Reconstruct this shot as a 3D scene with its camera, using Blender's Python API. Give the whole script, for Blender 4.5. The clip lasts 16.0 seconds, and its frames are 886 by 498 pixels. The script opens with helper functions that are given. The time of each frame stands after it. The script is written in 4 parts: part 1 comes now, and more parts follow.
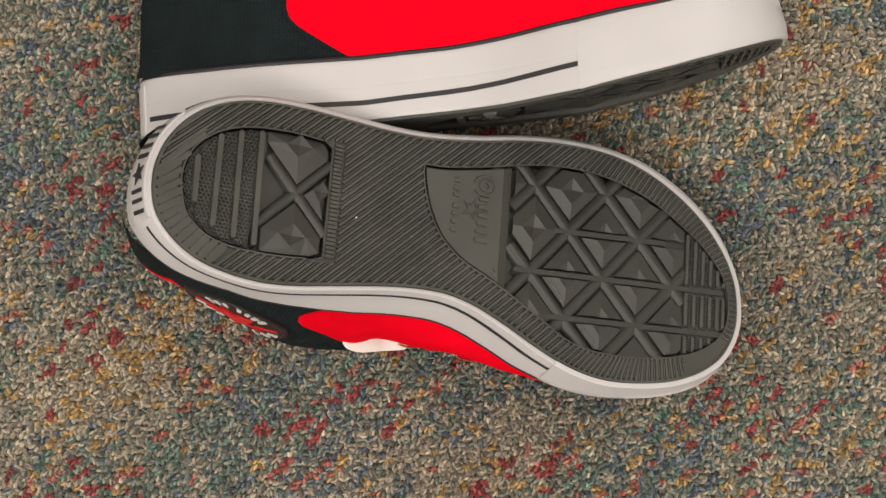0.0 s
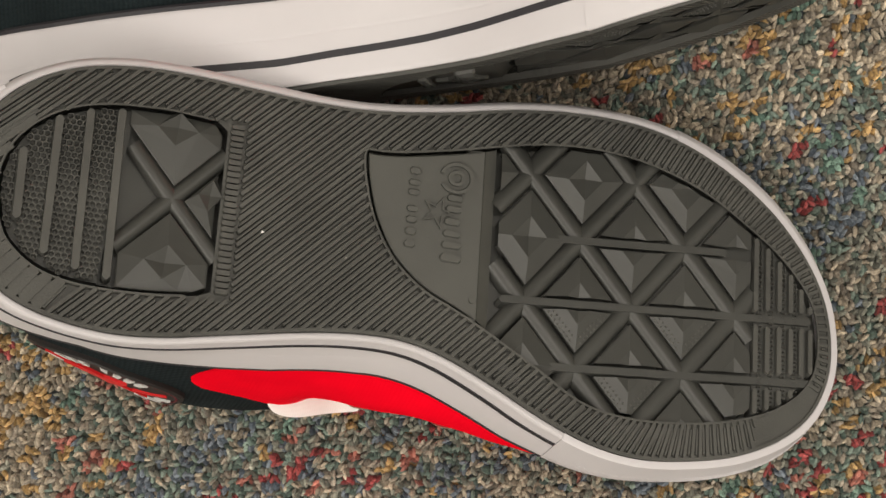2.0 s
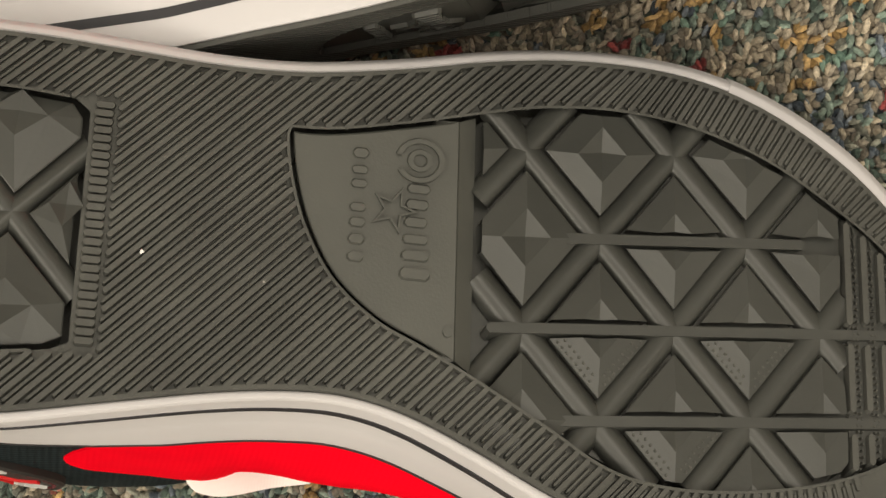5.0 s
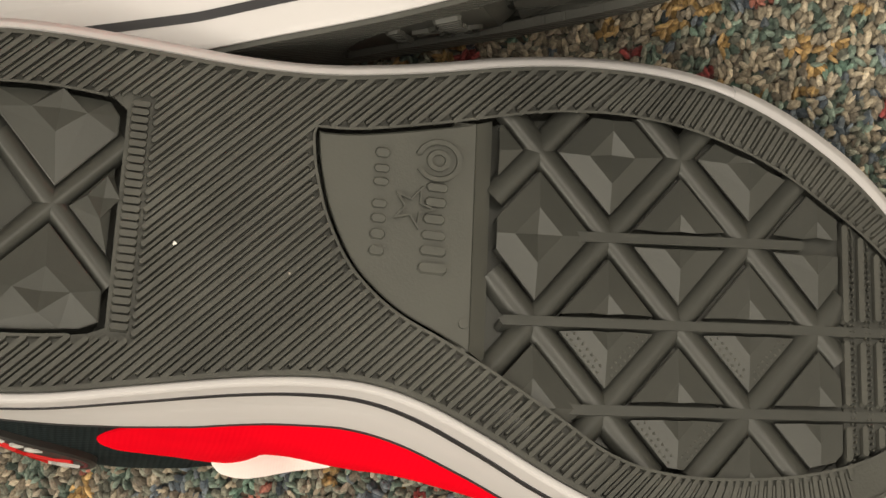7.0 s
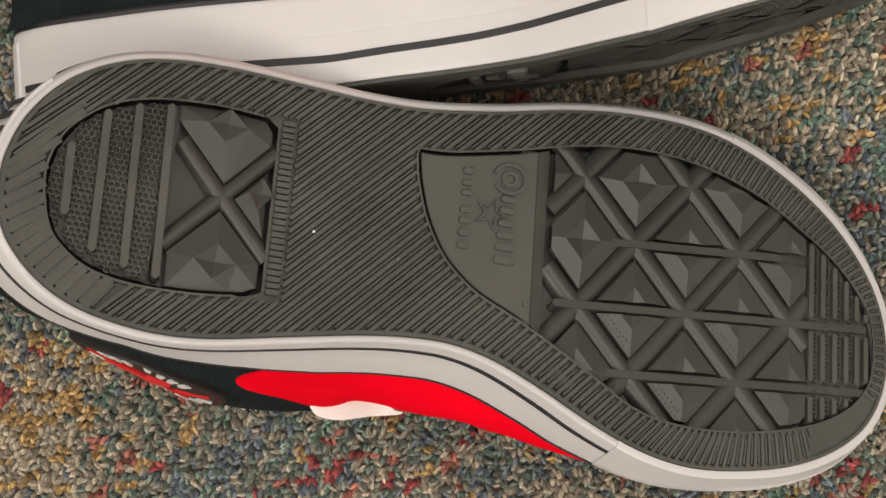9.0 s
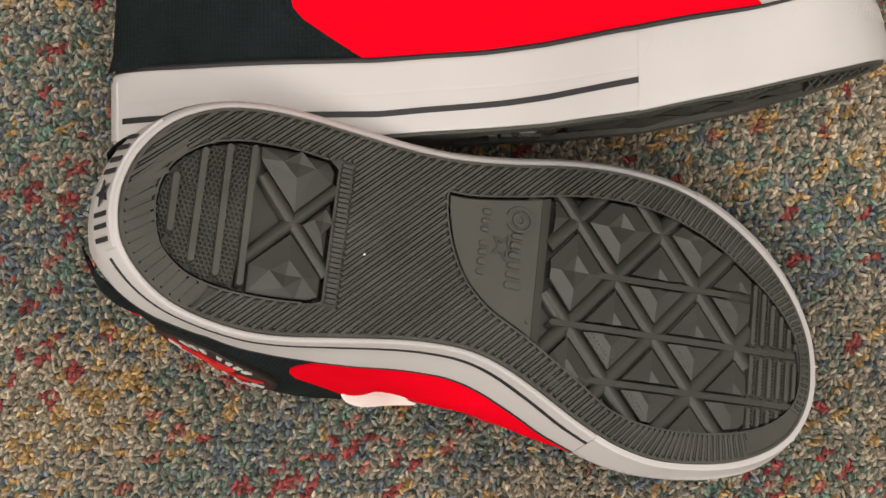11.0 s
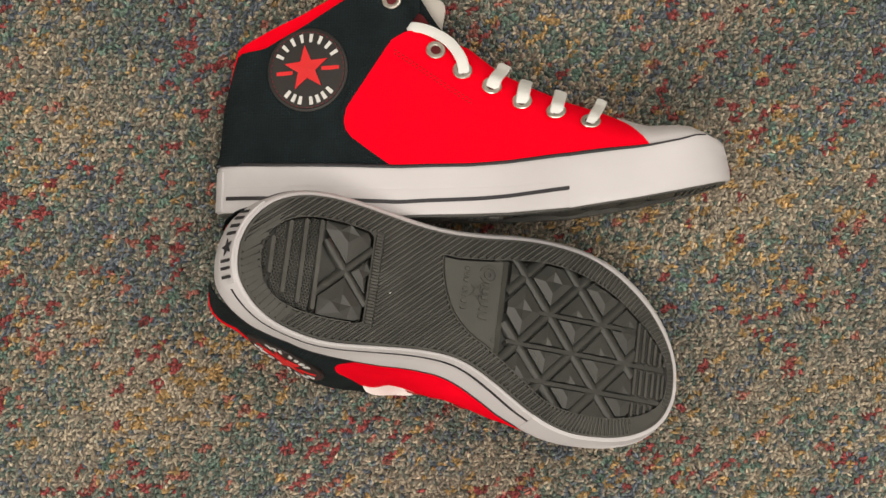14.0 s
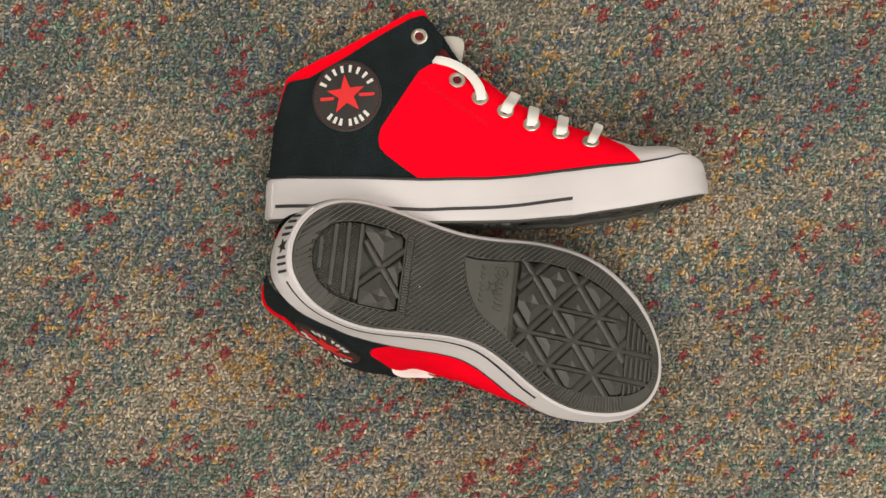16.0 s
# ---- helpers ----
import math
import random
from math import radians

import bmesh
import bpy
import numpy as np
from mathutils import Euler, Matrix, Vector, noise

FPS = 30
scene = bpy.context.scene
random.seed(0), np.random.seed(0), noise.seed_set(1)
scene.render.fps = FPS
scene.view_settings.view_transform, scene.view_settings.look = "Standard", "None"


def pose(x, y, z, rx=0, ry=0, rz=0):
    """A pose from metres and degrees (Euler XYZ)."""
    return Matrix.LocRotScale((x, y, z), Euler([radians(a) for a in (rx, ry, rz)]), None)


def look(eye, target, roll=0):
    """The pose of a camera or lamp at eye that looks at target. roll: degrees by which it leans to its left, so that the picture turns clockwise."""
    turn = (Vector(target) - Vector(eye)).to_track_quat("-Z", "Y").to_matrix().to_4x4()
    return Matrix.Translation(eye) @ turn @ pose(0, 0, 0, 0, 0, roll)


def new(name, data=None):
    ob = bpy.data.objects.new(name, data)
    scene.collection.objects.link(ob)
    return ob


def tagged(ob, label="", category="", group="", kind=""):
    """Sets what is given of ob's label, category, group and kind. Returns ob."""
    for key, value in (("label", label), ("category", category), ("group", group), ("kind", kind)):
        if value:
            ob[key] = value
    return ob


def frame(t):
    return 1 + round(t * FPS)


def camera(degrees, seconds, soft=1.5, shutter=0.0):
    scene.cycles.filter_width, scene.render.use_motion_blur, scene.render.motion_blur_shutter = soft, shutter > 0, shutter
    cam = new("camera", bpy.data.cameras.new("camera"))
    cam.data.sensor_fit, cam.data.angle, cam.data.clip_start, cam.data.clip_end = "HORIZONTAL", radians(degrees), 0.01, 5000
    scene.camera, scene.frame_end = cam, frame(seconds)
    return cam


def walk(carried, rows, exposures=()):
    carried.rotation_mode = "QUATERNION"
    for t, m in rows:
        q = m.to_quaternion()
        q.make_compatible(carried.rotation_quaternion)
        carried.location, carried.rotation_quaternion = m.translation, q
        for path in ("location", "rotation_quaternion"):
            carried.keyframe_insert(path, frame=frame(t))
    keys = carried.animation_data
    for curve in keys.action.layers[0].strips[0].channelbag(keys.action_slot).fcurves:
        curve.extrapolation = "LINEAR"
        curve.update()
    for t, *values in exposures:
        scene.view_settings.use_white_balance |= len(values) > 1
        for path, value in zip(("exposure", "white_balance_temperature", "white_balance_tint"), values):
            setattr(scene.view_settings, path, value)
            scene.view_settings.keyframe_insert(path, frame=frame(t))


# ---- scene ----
# ---- camera ----
cam = camera(29.280, 16.0, soft=1.5)
PATH = [
    (0, pose(0.0170, -0.0283, 0.8034, -1.548, 2.467, -3.541)),
    (0.5, pose(0.0200, -0.0282, 0.6798, -1.869, 3.058, -3.825)),
    (1, pose(0.0297, -0.0214, 0.6734, -2.341, 3.556, -4.150)),
    (1.5, pose(0.0423, -0.0131, 0.6568, -2.963, 4.241, -4.635)),
    (2, pose(0.0469, -0.0198, 0.5702, -2.865, 5.269, -5.345)),
    (2.5, pose(0.0361, -0.0267, 0.4994, -2.614, 4.550, -6.010)),
    (3, pose(0.0392, -0.0210, 0.4913, -3.295, 4.533, -6.560)),
    (3.5, pose(0.0396, -0.0185, 0.4662, -3.460, 4.540, -7.177)),
    (3.7, pose(0.0415, -0.0195, 0.4487, -3.420, 4.880, -7.530)),
    (6, pose(0.0535, -0.0225, 0.4202, -3.889, 7.038, -8.440)),
    (6.5, pose(0.0517, -0.0227, 0.4244, -3.741, 6.944, -8.052)),
    (7, pose(0.0534, -0.0219, 0.4413, -3.688, 7.263, -7.602)),
    (7.5, pose(0.0556, -0.0199, 0.4716, -3.691, 7.520, -6.897)),
    (8, pose(0.0557, -0.0180, 0.5020, -3.581, 7.420, -6.316)),
    (8.5, pose(0.0343, -0.0134, 0.5390, -3.379, 5.263, -5.397)),
    (9, pose(0.0272, -0.0162, 0.5617, -3.016, 4.868, -4.584)),
    (9.2, pose(0.0251, -0.0189, 0.5723, -2.705, 4.878, -4.273)),
    (11.3, pose(-0.0002, -0.0000, 0.7081, -2.734, 2.026, -0.823)),
    (11.5, pose(-0.0006, -0.0064, 0.7273, -2.112, 1.955, -0.641)),
    (12, pose(-0.0130, -0.0108, 0.7825, -1.563, 1.120, -0.104)),
    (12.5, pose(-0.0223, -0.0116, 0.8418, -1.196, 0.377, 0.310)),
    (13, pose(-0.0281, -0.0059, 0.8903, -1.105, -0.203, 0.647)),
    (13.5, pose(-0.0341, 0.0016, 0.9396, -1.005, -0.677, 0.959)),
    (14, pose(-0.0399, 0.0090, 1.0114, -0.943, -1.085, 1.181)),
    (14.5, pose(-0.0486, 0.0044, 1.0302, -0.585, -1.510, 1.391)),
    (15, pose(-0.0625, -0.0016, 1.0662, -0.227, -2.041, 1.502)),
    (15.5, pose(-0.0763, -0.0042, 1.1249, -0.072, -2.461, 1.563)),
    (16, pose(-0.0911, -0.0122, 1.1661, 0.260, -2.929, 1.543)),
]
walk(cam, PATH, [(0.0, 0.0, 6500, 10), (1.8, 0.0, 6500, 10), (2.6, 0.06, 6520, 10), (3.7, 0.08, 6600, 9), (5.6, 0.22, 6950, 6), (7.6, 0.22, 6900, 6), (8.6, 0.08, 6600, 9), (10.0, 0.0, 6500, 10), (13.5, 0.0, 6500, 10), (16.0, 0.07, 6500, 10)])

# ---- world and light ----
world = bpy.data.worlds.new("room_air")
scene.world = world
world.use_nodes = True
world.node_tree.nodes["Background"].inputs[0].default_value = (1.0, 0.93, 0.84, 1)
world.node_tree.nodes["Background"].inputs[1].default_value = 0.02


def area_lamp(name, eye, target, sx, sy, watts, colour):
    data = bpy.data.lights.new(name, "AREA")
    data.shape, data.size, data.size_y, data.energy, data.color = "RECTANGLE", sx, sy, watts, colour
    ob = new(name, data)
    ob.matrix_world = look(eye, target)
    return ob


area_lamp("ceiling_lamp_main", (0.60, 0.0, 2.52), (0.60, 0.0, 0), 2.2, 1.6, 14.5, (1.0, 0.93, 0.84))
area_lamp("ceiling_lamp_near", (0.10, -1.45, 2.52), (0.10, -1.45, 0), 2.0, 1.4, 37, (1.0, 0.93, 0.84))
area_lamp("ceiling_lamp_far", (1.30, 1.05, 2.52), (1.30, 1.05, 0), 2.0, 1.4, 23.5, (1.0, 0.93, 0.84))
area_lamp("ceiling_lamp_left", (-1.60, -0.10, 2.52), (-1.60, -0.10, 0), 1.2, 2.0, 29, (1.0, 0.93, 0.84))


# ---- materials ----
def material(name, colour, rough=0.6, metal=0.0, grain=0.0, grain_scale=800.0, var=0.12, var_scale=40.0, spec=0.5):
    m = bpy.data.materials.new(name)
    m.use_nodes = True
    nt = m.node_tree
    b = nt.nodes["Principled BSDF"]
    b.inputs["Roughness"].default_value, b.inputs["Metallic"].default_value = rough, metal
    b.inputs["Specular IOR Level"].default_value = spec
    tc = nt.nodes.new("ShaderNodeTexCoord")
    n1 = nt.nodes.new("ShaderNodeTexNoise")
    n1.inputs["Scale"].default_value, n1.inputs["Detail"].default_value = var_scale, 4
    nt.links.new(tc.outputs["Object"], n1.inputs["Vector"])
    ramp = nt.nodes.new("ShaderNodeMapRange")
    ramp.inputs[1].default_value, ramp.inputs[2].default_value = 0.3, 0.7
    ramp.inputs[3].default_value, ramp.inputs[4].default_value = 1 - var, 1 + var
    nt.links.new(n1.outputs["Fac"], ramp.inputs[0])
    mul = nt.nodes.new("ShaderNodeVectorMath")
    mul.operation = "SCALE"
    mul.inputs[0].default_value = colour
    nt.links.new(ramp.outputs[0], mul.inputs["Scale"])
    nt.links.new(mul.outputs[0], b.inputs["Base Color"])
    if grain:
        n2 = nt.nodes.new("ShaderNodeTexNoise")
        n2.inputs["Scale"].default_value, n2.inputs["Detail"].default_value = grain_scale, 3
        nt.links.new(tc.outputs["Object"], n2.inputs["Vector"])
        bump = nt.nodes.new("ShaderNodeBump")
        bump.inputs["Strength"].default_value, bump.inputs["Distance"].default_value = grain, 0.0004
        nt.links.new(n2.outputs["Fac"], bump.inputs["Height"])
        nt.links.new(bump.outputs[0], b.inputs["Normal"])
    return m


def woven(name, colour, rough=0.9, threads=1100.0, depth=0.5, var=0.1, spec=0.15):
    """Canvas: two crossing sets of threads in relief over a blotchy dye."""
    m = material(name, colour, rough, var=var, var_scale=60.0, spec=spec)
    nt = m.node_tree
    b = nt.nodes["Principled BSDF"]
    tc = nt.nodes.new("ShaderNodeTexCoord")
    waves = []
    for axis in ("X", "Y"):
        w = nt.nodes.new("ShaderNodeTexWave")
        w.wave_type, w.bands_direction = "BANDS", axis
        w.inputs["Scale"].default_value, w.inputs["Distortion"].default_value = threads / 6.283, 0.6
        w.inputs["Detail Scale"].default_value = 3.0
        nt.links.new(tc.outputs["Object"], w.inputs["Vector"])
        waves.append(w)
    add = nt.nodes.new("ShaderNodeMath")
    nt.links.new(waves[0].outputs["Fac"], add.inputs[0])
    nt.links.new(waves[1].outputs["Fac"], add.inputs[1])
    bump = nt.nodes.new("ShaderNodeBump")
    bump.inputs["Strength"].default_value, bump.inputs["Distance"].default_value = depth, 0.0003
    nt.links.new(add.outputs[0], bump.inputs["Height"])
    nt.links.new(bump.outputs[0], b.inputs["Normal"])
    return m


def ribbed(m, low=0.72, high=1.28):
    """Fine ribs of cloth that differ a little in tone."""
    nt = m.node_tree
    b = nt.nodes["Principled BSDF"]
    source = b.inputs["Base Color"].links[0].from_socket
    wave = [w for w in nt.nodes if w.bl_idname == "ShaderNodeTexWave"][0]
    mr = nt.nodes.new("ShaderNodeMapRange")
    mr.inputs[3].default_value, mr.inputs[4].default_value = low, high
    mul = nt.nodes.new("ShaderNodeVectorMath")
    mul.operation = "SCALE"
    nt.links.new(wave.outputs["Fac"], mr.inputs[0])
    nt.links.new(source, mul.inputs[0])
    nt.links.new(mr.outputs[0], mul.inputs["Scale"])
    nt.links.new(mul.outputs[0], b.inputs["Base Color"])
    return m


def dusty(m, amount=0.035):
    """Sparse pale dust specks over a dark surface."""
    nt = m.node_tree
    b = nt.nodes["Principled BSDF"]
    source = b.inputs["Base Color"].links[0].from_socket
    tc = nt.nodes.new("ShaderNodeTexCoord")
    v = nt.nodes.new("ShaderNodeTexVoronoi")
    v.inputs["Scale"].default_value = 520
    nt.links.new(tc.outputs["Object"], v.inputs["Vector"])
    near = nt.nodes.new("ShaderNodeMapRange")
    near.inputs[1].default_value, near.inputs[2].default_value, near.inputs[3].default_value, near.inputs[4].default_value = 0.10, 0.16, 1.0, 0.0
    nt.links.new(v.outputs["Distance"], near.inputs[0])
    few = nt.nodes.new("ShaderNodeMath")
    few.operation, few.inputs[1].default_value = "LESS_THAN", amount
    nt.links.new(v.outputs["Color"], few.inputs[0])
    both = nt.nodes.new("ShaderNodeMath")
    both.operation = "MULTIPLY"
    nt.links.new(near.outputs[0], both.inputs[0])
    nt.links.new(few.outputs[0], both.inputs[1])
    mix = nt.nodes.new("ShaderNodeMix")
    mix.data_type = "RGBA"
    mix.inputs[7].default_value = (0.35, 0.33, 0.30, 1)
    nt.links.new(both.outputs[0], mix.inputs[0])
    nt.links.new(source, mix.inputs[6])
    nt.links.new(mix.outputs[2], b.inputs["Base Color"])
    return m


BLACK_RUBBER = dusty(material("black_rubber", (0.077, 0.077, 0.070), 0.50, grain=0.30, grain_scale=1500, var=0.22, spec=0.35))
# smoother rubber of the cavities; their shade is put into its darker colour
SHADED_RUBBER = material("smooth_shaded_rubber", (0.048, 0.049, 0.045), 0.34, grain=0.05, grain_scale=1200, var=0.10)
PLATE_RUBBER = material("smooth_black_rubber", (0.080, 0.081, 0.073), 0.40, grain=0.1, grain_scale=1500, var=0.08)
WHITE_RUBBER = material("white_rubber", (0.60, 0.579, 0.597), 0.45, grain=0.12, grain_scale=300, var=0.03, var_scale=25)
STRIPE_INK = material("dark_stripe_rubber", (0.018, 0.017, 0.022), 0.5, var=0.1)
RED_CANVAS = woven("red_canvas", (0.93, 0.0015, 0.016), 1.0, 1500, 0.16, 0.05, 0.03)
BLACK_CANVAS = dusty(ribbed(woven("black_ribbed_canvas", (0.010, 0.016, 0.018), 0.9, 1250, 0.6, 0.2), 0.86, 1.14), 0.012)
RED_THREAD = material("dark_red_thread", (0.42, 0.001, 0.007), 0.9)
BLACK_THREAD = material("black_thread", (0.004, 0.005, 0.006), 0.9)
RED_LINING = woven("red_lining", (0.84, 0.0015, 0.013), 1.0, 1800, 0.2, 0.05, 0.03)
LACE_COTTON = woven("white_lace_cotton", (0.82, 0.82, 0.80), 0.85, 2600, 0.12, 0.03)
NICKEL = material("nickel", (0.72, 0.68, 0.62), 0.28, 1.0, var=0.05)
TOECAP = material("white_toe_rubber", (0.635, 0.61, 0.625), 0.4, grain=0.1, grain_scale=300, var=0.03)
PATCH_BASE = material("patch_rubber", (0.017, 0.014, 0.013), 0.55, grain=0.2, grain_scale=900)
PATCH_RED = material("patch_red_rubber", (0.70, 0.016, 0.018), 0.5, var=0.05)
PATCH_WHITE = material("patch_white_rubber", (0.70, 0.69, 0.67), 0.5, var=0.03)
PATCH_THREAD = material("patch_thread", (0.12, 0.02, 0.025), 0.8)
# red cloth in shade, the shade put into the colour
SHADED_RED = material("shaded_red_cloth", (0.10, 0.006, 0.008), 0.9)
TAB_PLASTIC = material("pale_grey_tab", (0.50, 0.47, 0.43), 0.5, var=0.04)
WALL_PAINT = material("wall_paint", (0.72, 0.70, 0.66), 0.9, grain=0.2, grain_scale=60, var=0.04, var_scale=3)


# ---- mesh helpers ----
def part(name, bm, mat, parent=None, label="", smooth=False, mw=None):
    bmesh.ops.recalc_face_normals(bm, faces=bm.faces)
    me = bpy.data.meshes.new(name)
    for f in bm.faces:
        f.smooth = smooth
    bm.to_mesh(me)
    bm.free()
    if smooth:
        me.set_sharp_from_angle(angle=radians(38))
    me.materials.append(mat)
    ob = new(name, me)
    if parent is not None:
        ob.parent = parent
    if mw is not None:
        ob.matrix_world = mw
    if label:
        tagged(ob, label)
    return ob


def spline(pts, n, closed=True):
    """n points along a Catmull-Rom curve through pts."""
    p = np.array(pts, float)
    k = len(p)
    out = []
    segs = k if closed else k - 1
    for t in np.linspace(0, segs, n, endpoint=not closed):
        i = min(int(t), segs - 1)
        f = t - i
        idx = [(i + j) % k if closed else min(max(i + j, 0), k - 1) for j in (-1, 0, 1, 2)]
        a, b, c, d = p[idx]
        out.append(0.5 * (2 * b + (c - a) * f + (2 * a - 5 * b + 4 * c - d) * f * f + (3 * b - a - 3 * c + d) * f ** 3))
    return np.array(out)


def even(pts, n, closed=True):
    """Resample a polyline to n evenly spaced points."""
    p = np.array(pts, float)
    if closed:
        p = np.vstack([p, p[:1]])
    d = np.r_[0, np.cumsum(np.linalg.norm(np.diff(p, axis=0), axis=1))]
    s = np.linspace(0, d[-1], n, endpoint=not closed)
    return np.stack([np.interp(s, d, p[:, i]) for i in range(p.shape[1])], 1)


def outward(p):
    """Unit normals of a closed clockwise or counter-clockwise plane loop, pointing out."""
    t = np.roll(p, -1, 0) - np.roll(p, 1, 0)
    t /= np.linalg.norm(t, axis=1)[:, None]
    nrm = np.stack([t[:, 1], -t[:, 0]], 1)
    area = np.sum(p[:, 0] * np.roll(p[:, 1], -1) - p[:, 1] * np.roll(p[:, 0], -1))
    return nrm if area > 0 else -nrm


def inside(poly, pts):
    """Which of pts lie within the polygon."""
    x, y = pts[:, 0], pts[:, 1]
    hit = np.zeros(len(pts), bool)
    for (x0, y0), (x1, y1) in zip(poly, np.roll(poly, -1, 0)):
        c = (y0 > y) != (y1 > y)
        hit ^= c & (x < (x1 - x0) * (y - y0) / ((y1 - y0) or 1e-9) + x0)
    return hit


# ---- shoe plan (millimetres): u from heel to toe, v across with the inner side negative ----
SOLE = [(-0.5, 7), (-0.3, 13), (2, 22), (7.5, 31.5), (15, 38.5), (26, 44), (40, 46.8), (56, 47.3), (75, 46.5), (94, 45.7), (112, 46.5),
        (133, 50), (153, 54.5), (171, 57), (190, 57.2), (206, 54.5), (222, 48), (238, 37.5), (250, 25), (257, 13), (260, 1), (259.8, -11),
        (255, -22.5), (246, -31), (233, -37.3), (218, -40.8), (202, -42.2), (187, -40), (172, -34.5), (156, -27), (141, -21), (128, -18.2),
        (115, -18.2), (100, -20), (80, -23.7), (62, -27), (48, -28), (34, -26.6), (22, -23.3), (12, -17.2), (4.2, -9), (0.8, -1)]
OUTLINE = even(spline(SOLE, 600), 220)
NORMALS = outward(OUTLINE)


def edges_at(u):
    """Inner (negative v) and outer edge of the sole at u."""
    vs = []
    p, q = OUTLINE, np.roll(OUTLINE, -1, 0)
    for a, b in zip(p, q):
        if (a[0] - u) * (b[0] - u) <= 0 and a[0] != b[0]:
            vs.append(a[1] + (b[1] - a[1]) * (u - a[0]) / (b[0] - a[0]))
    return (min(vs), max(vs)) if vs else (0.0, 8.0)


EDGE_U = np.linspace(0.5, 259.0, 120)
EDGE = np.array([edges_at(u) for u in EDGE_U])


def toe_spring(u):
    return np.interp(u, [90, 107, 148, 177, 212, 247, 265], [0, 1.2, 2.9, 5.4, 11.9, 20.2, 25.1])


def fox_top(u):
    return np.interp(u, [-6, 25, 86, 127, 175, 218, 245, 254, 260, 266], [28.6, 27.6, 28.2, 28.2, 29.9, 28.0, 28.6, 27, 22.5, 15])


def top_line(u):
    """Height of the upper's silhouette over the sole."""
    return np.interp(u, [-3, 1, 3, 16, 36, 60, 78, 86, 96, 124, 141, 163, 195, 218, 232, 245, 252, 262],
                     [60, 87, 92, 100, 111, 125, 136, 138, 110, 95, 81, 69, 53, 42, 39.5, 35.5, 31, 22])


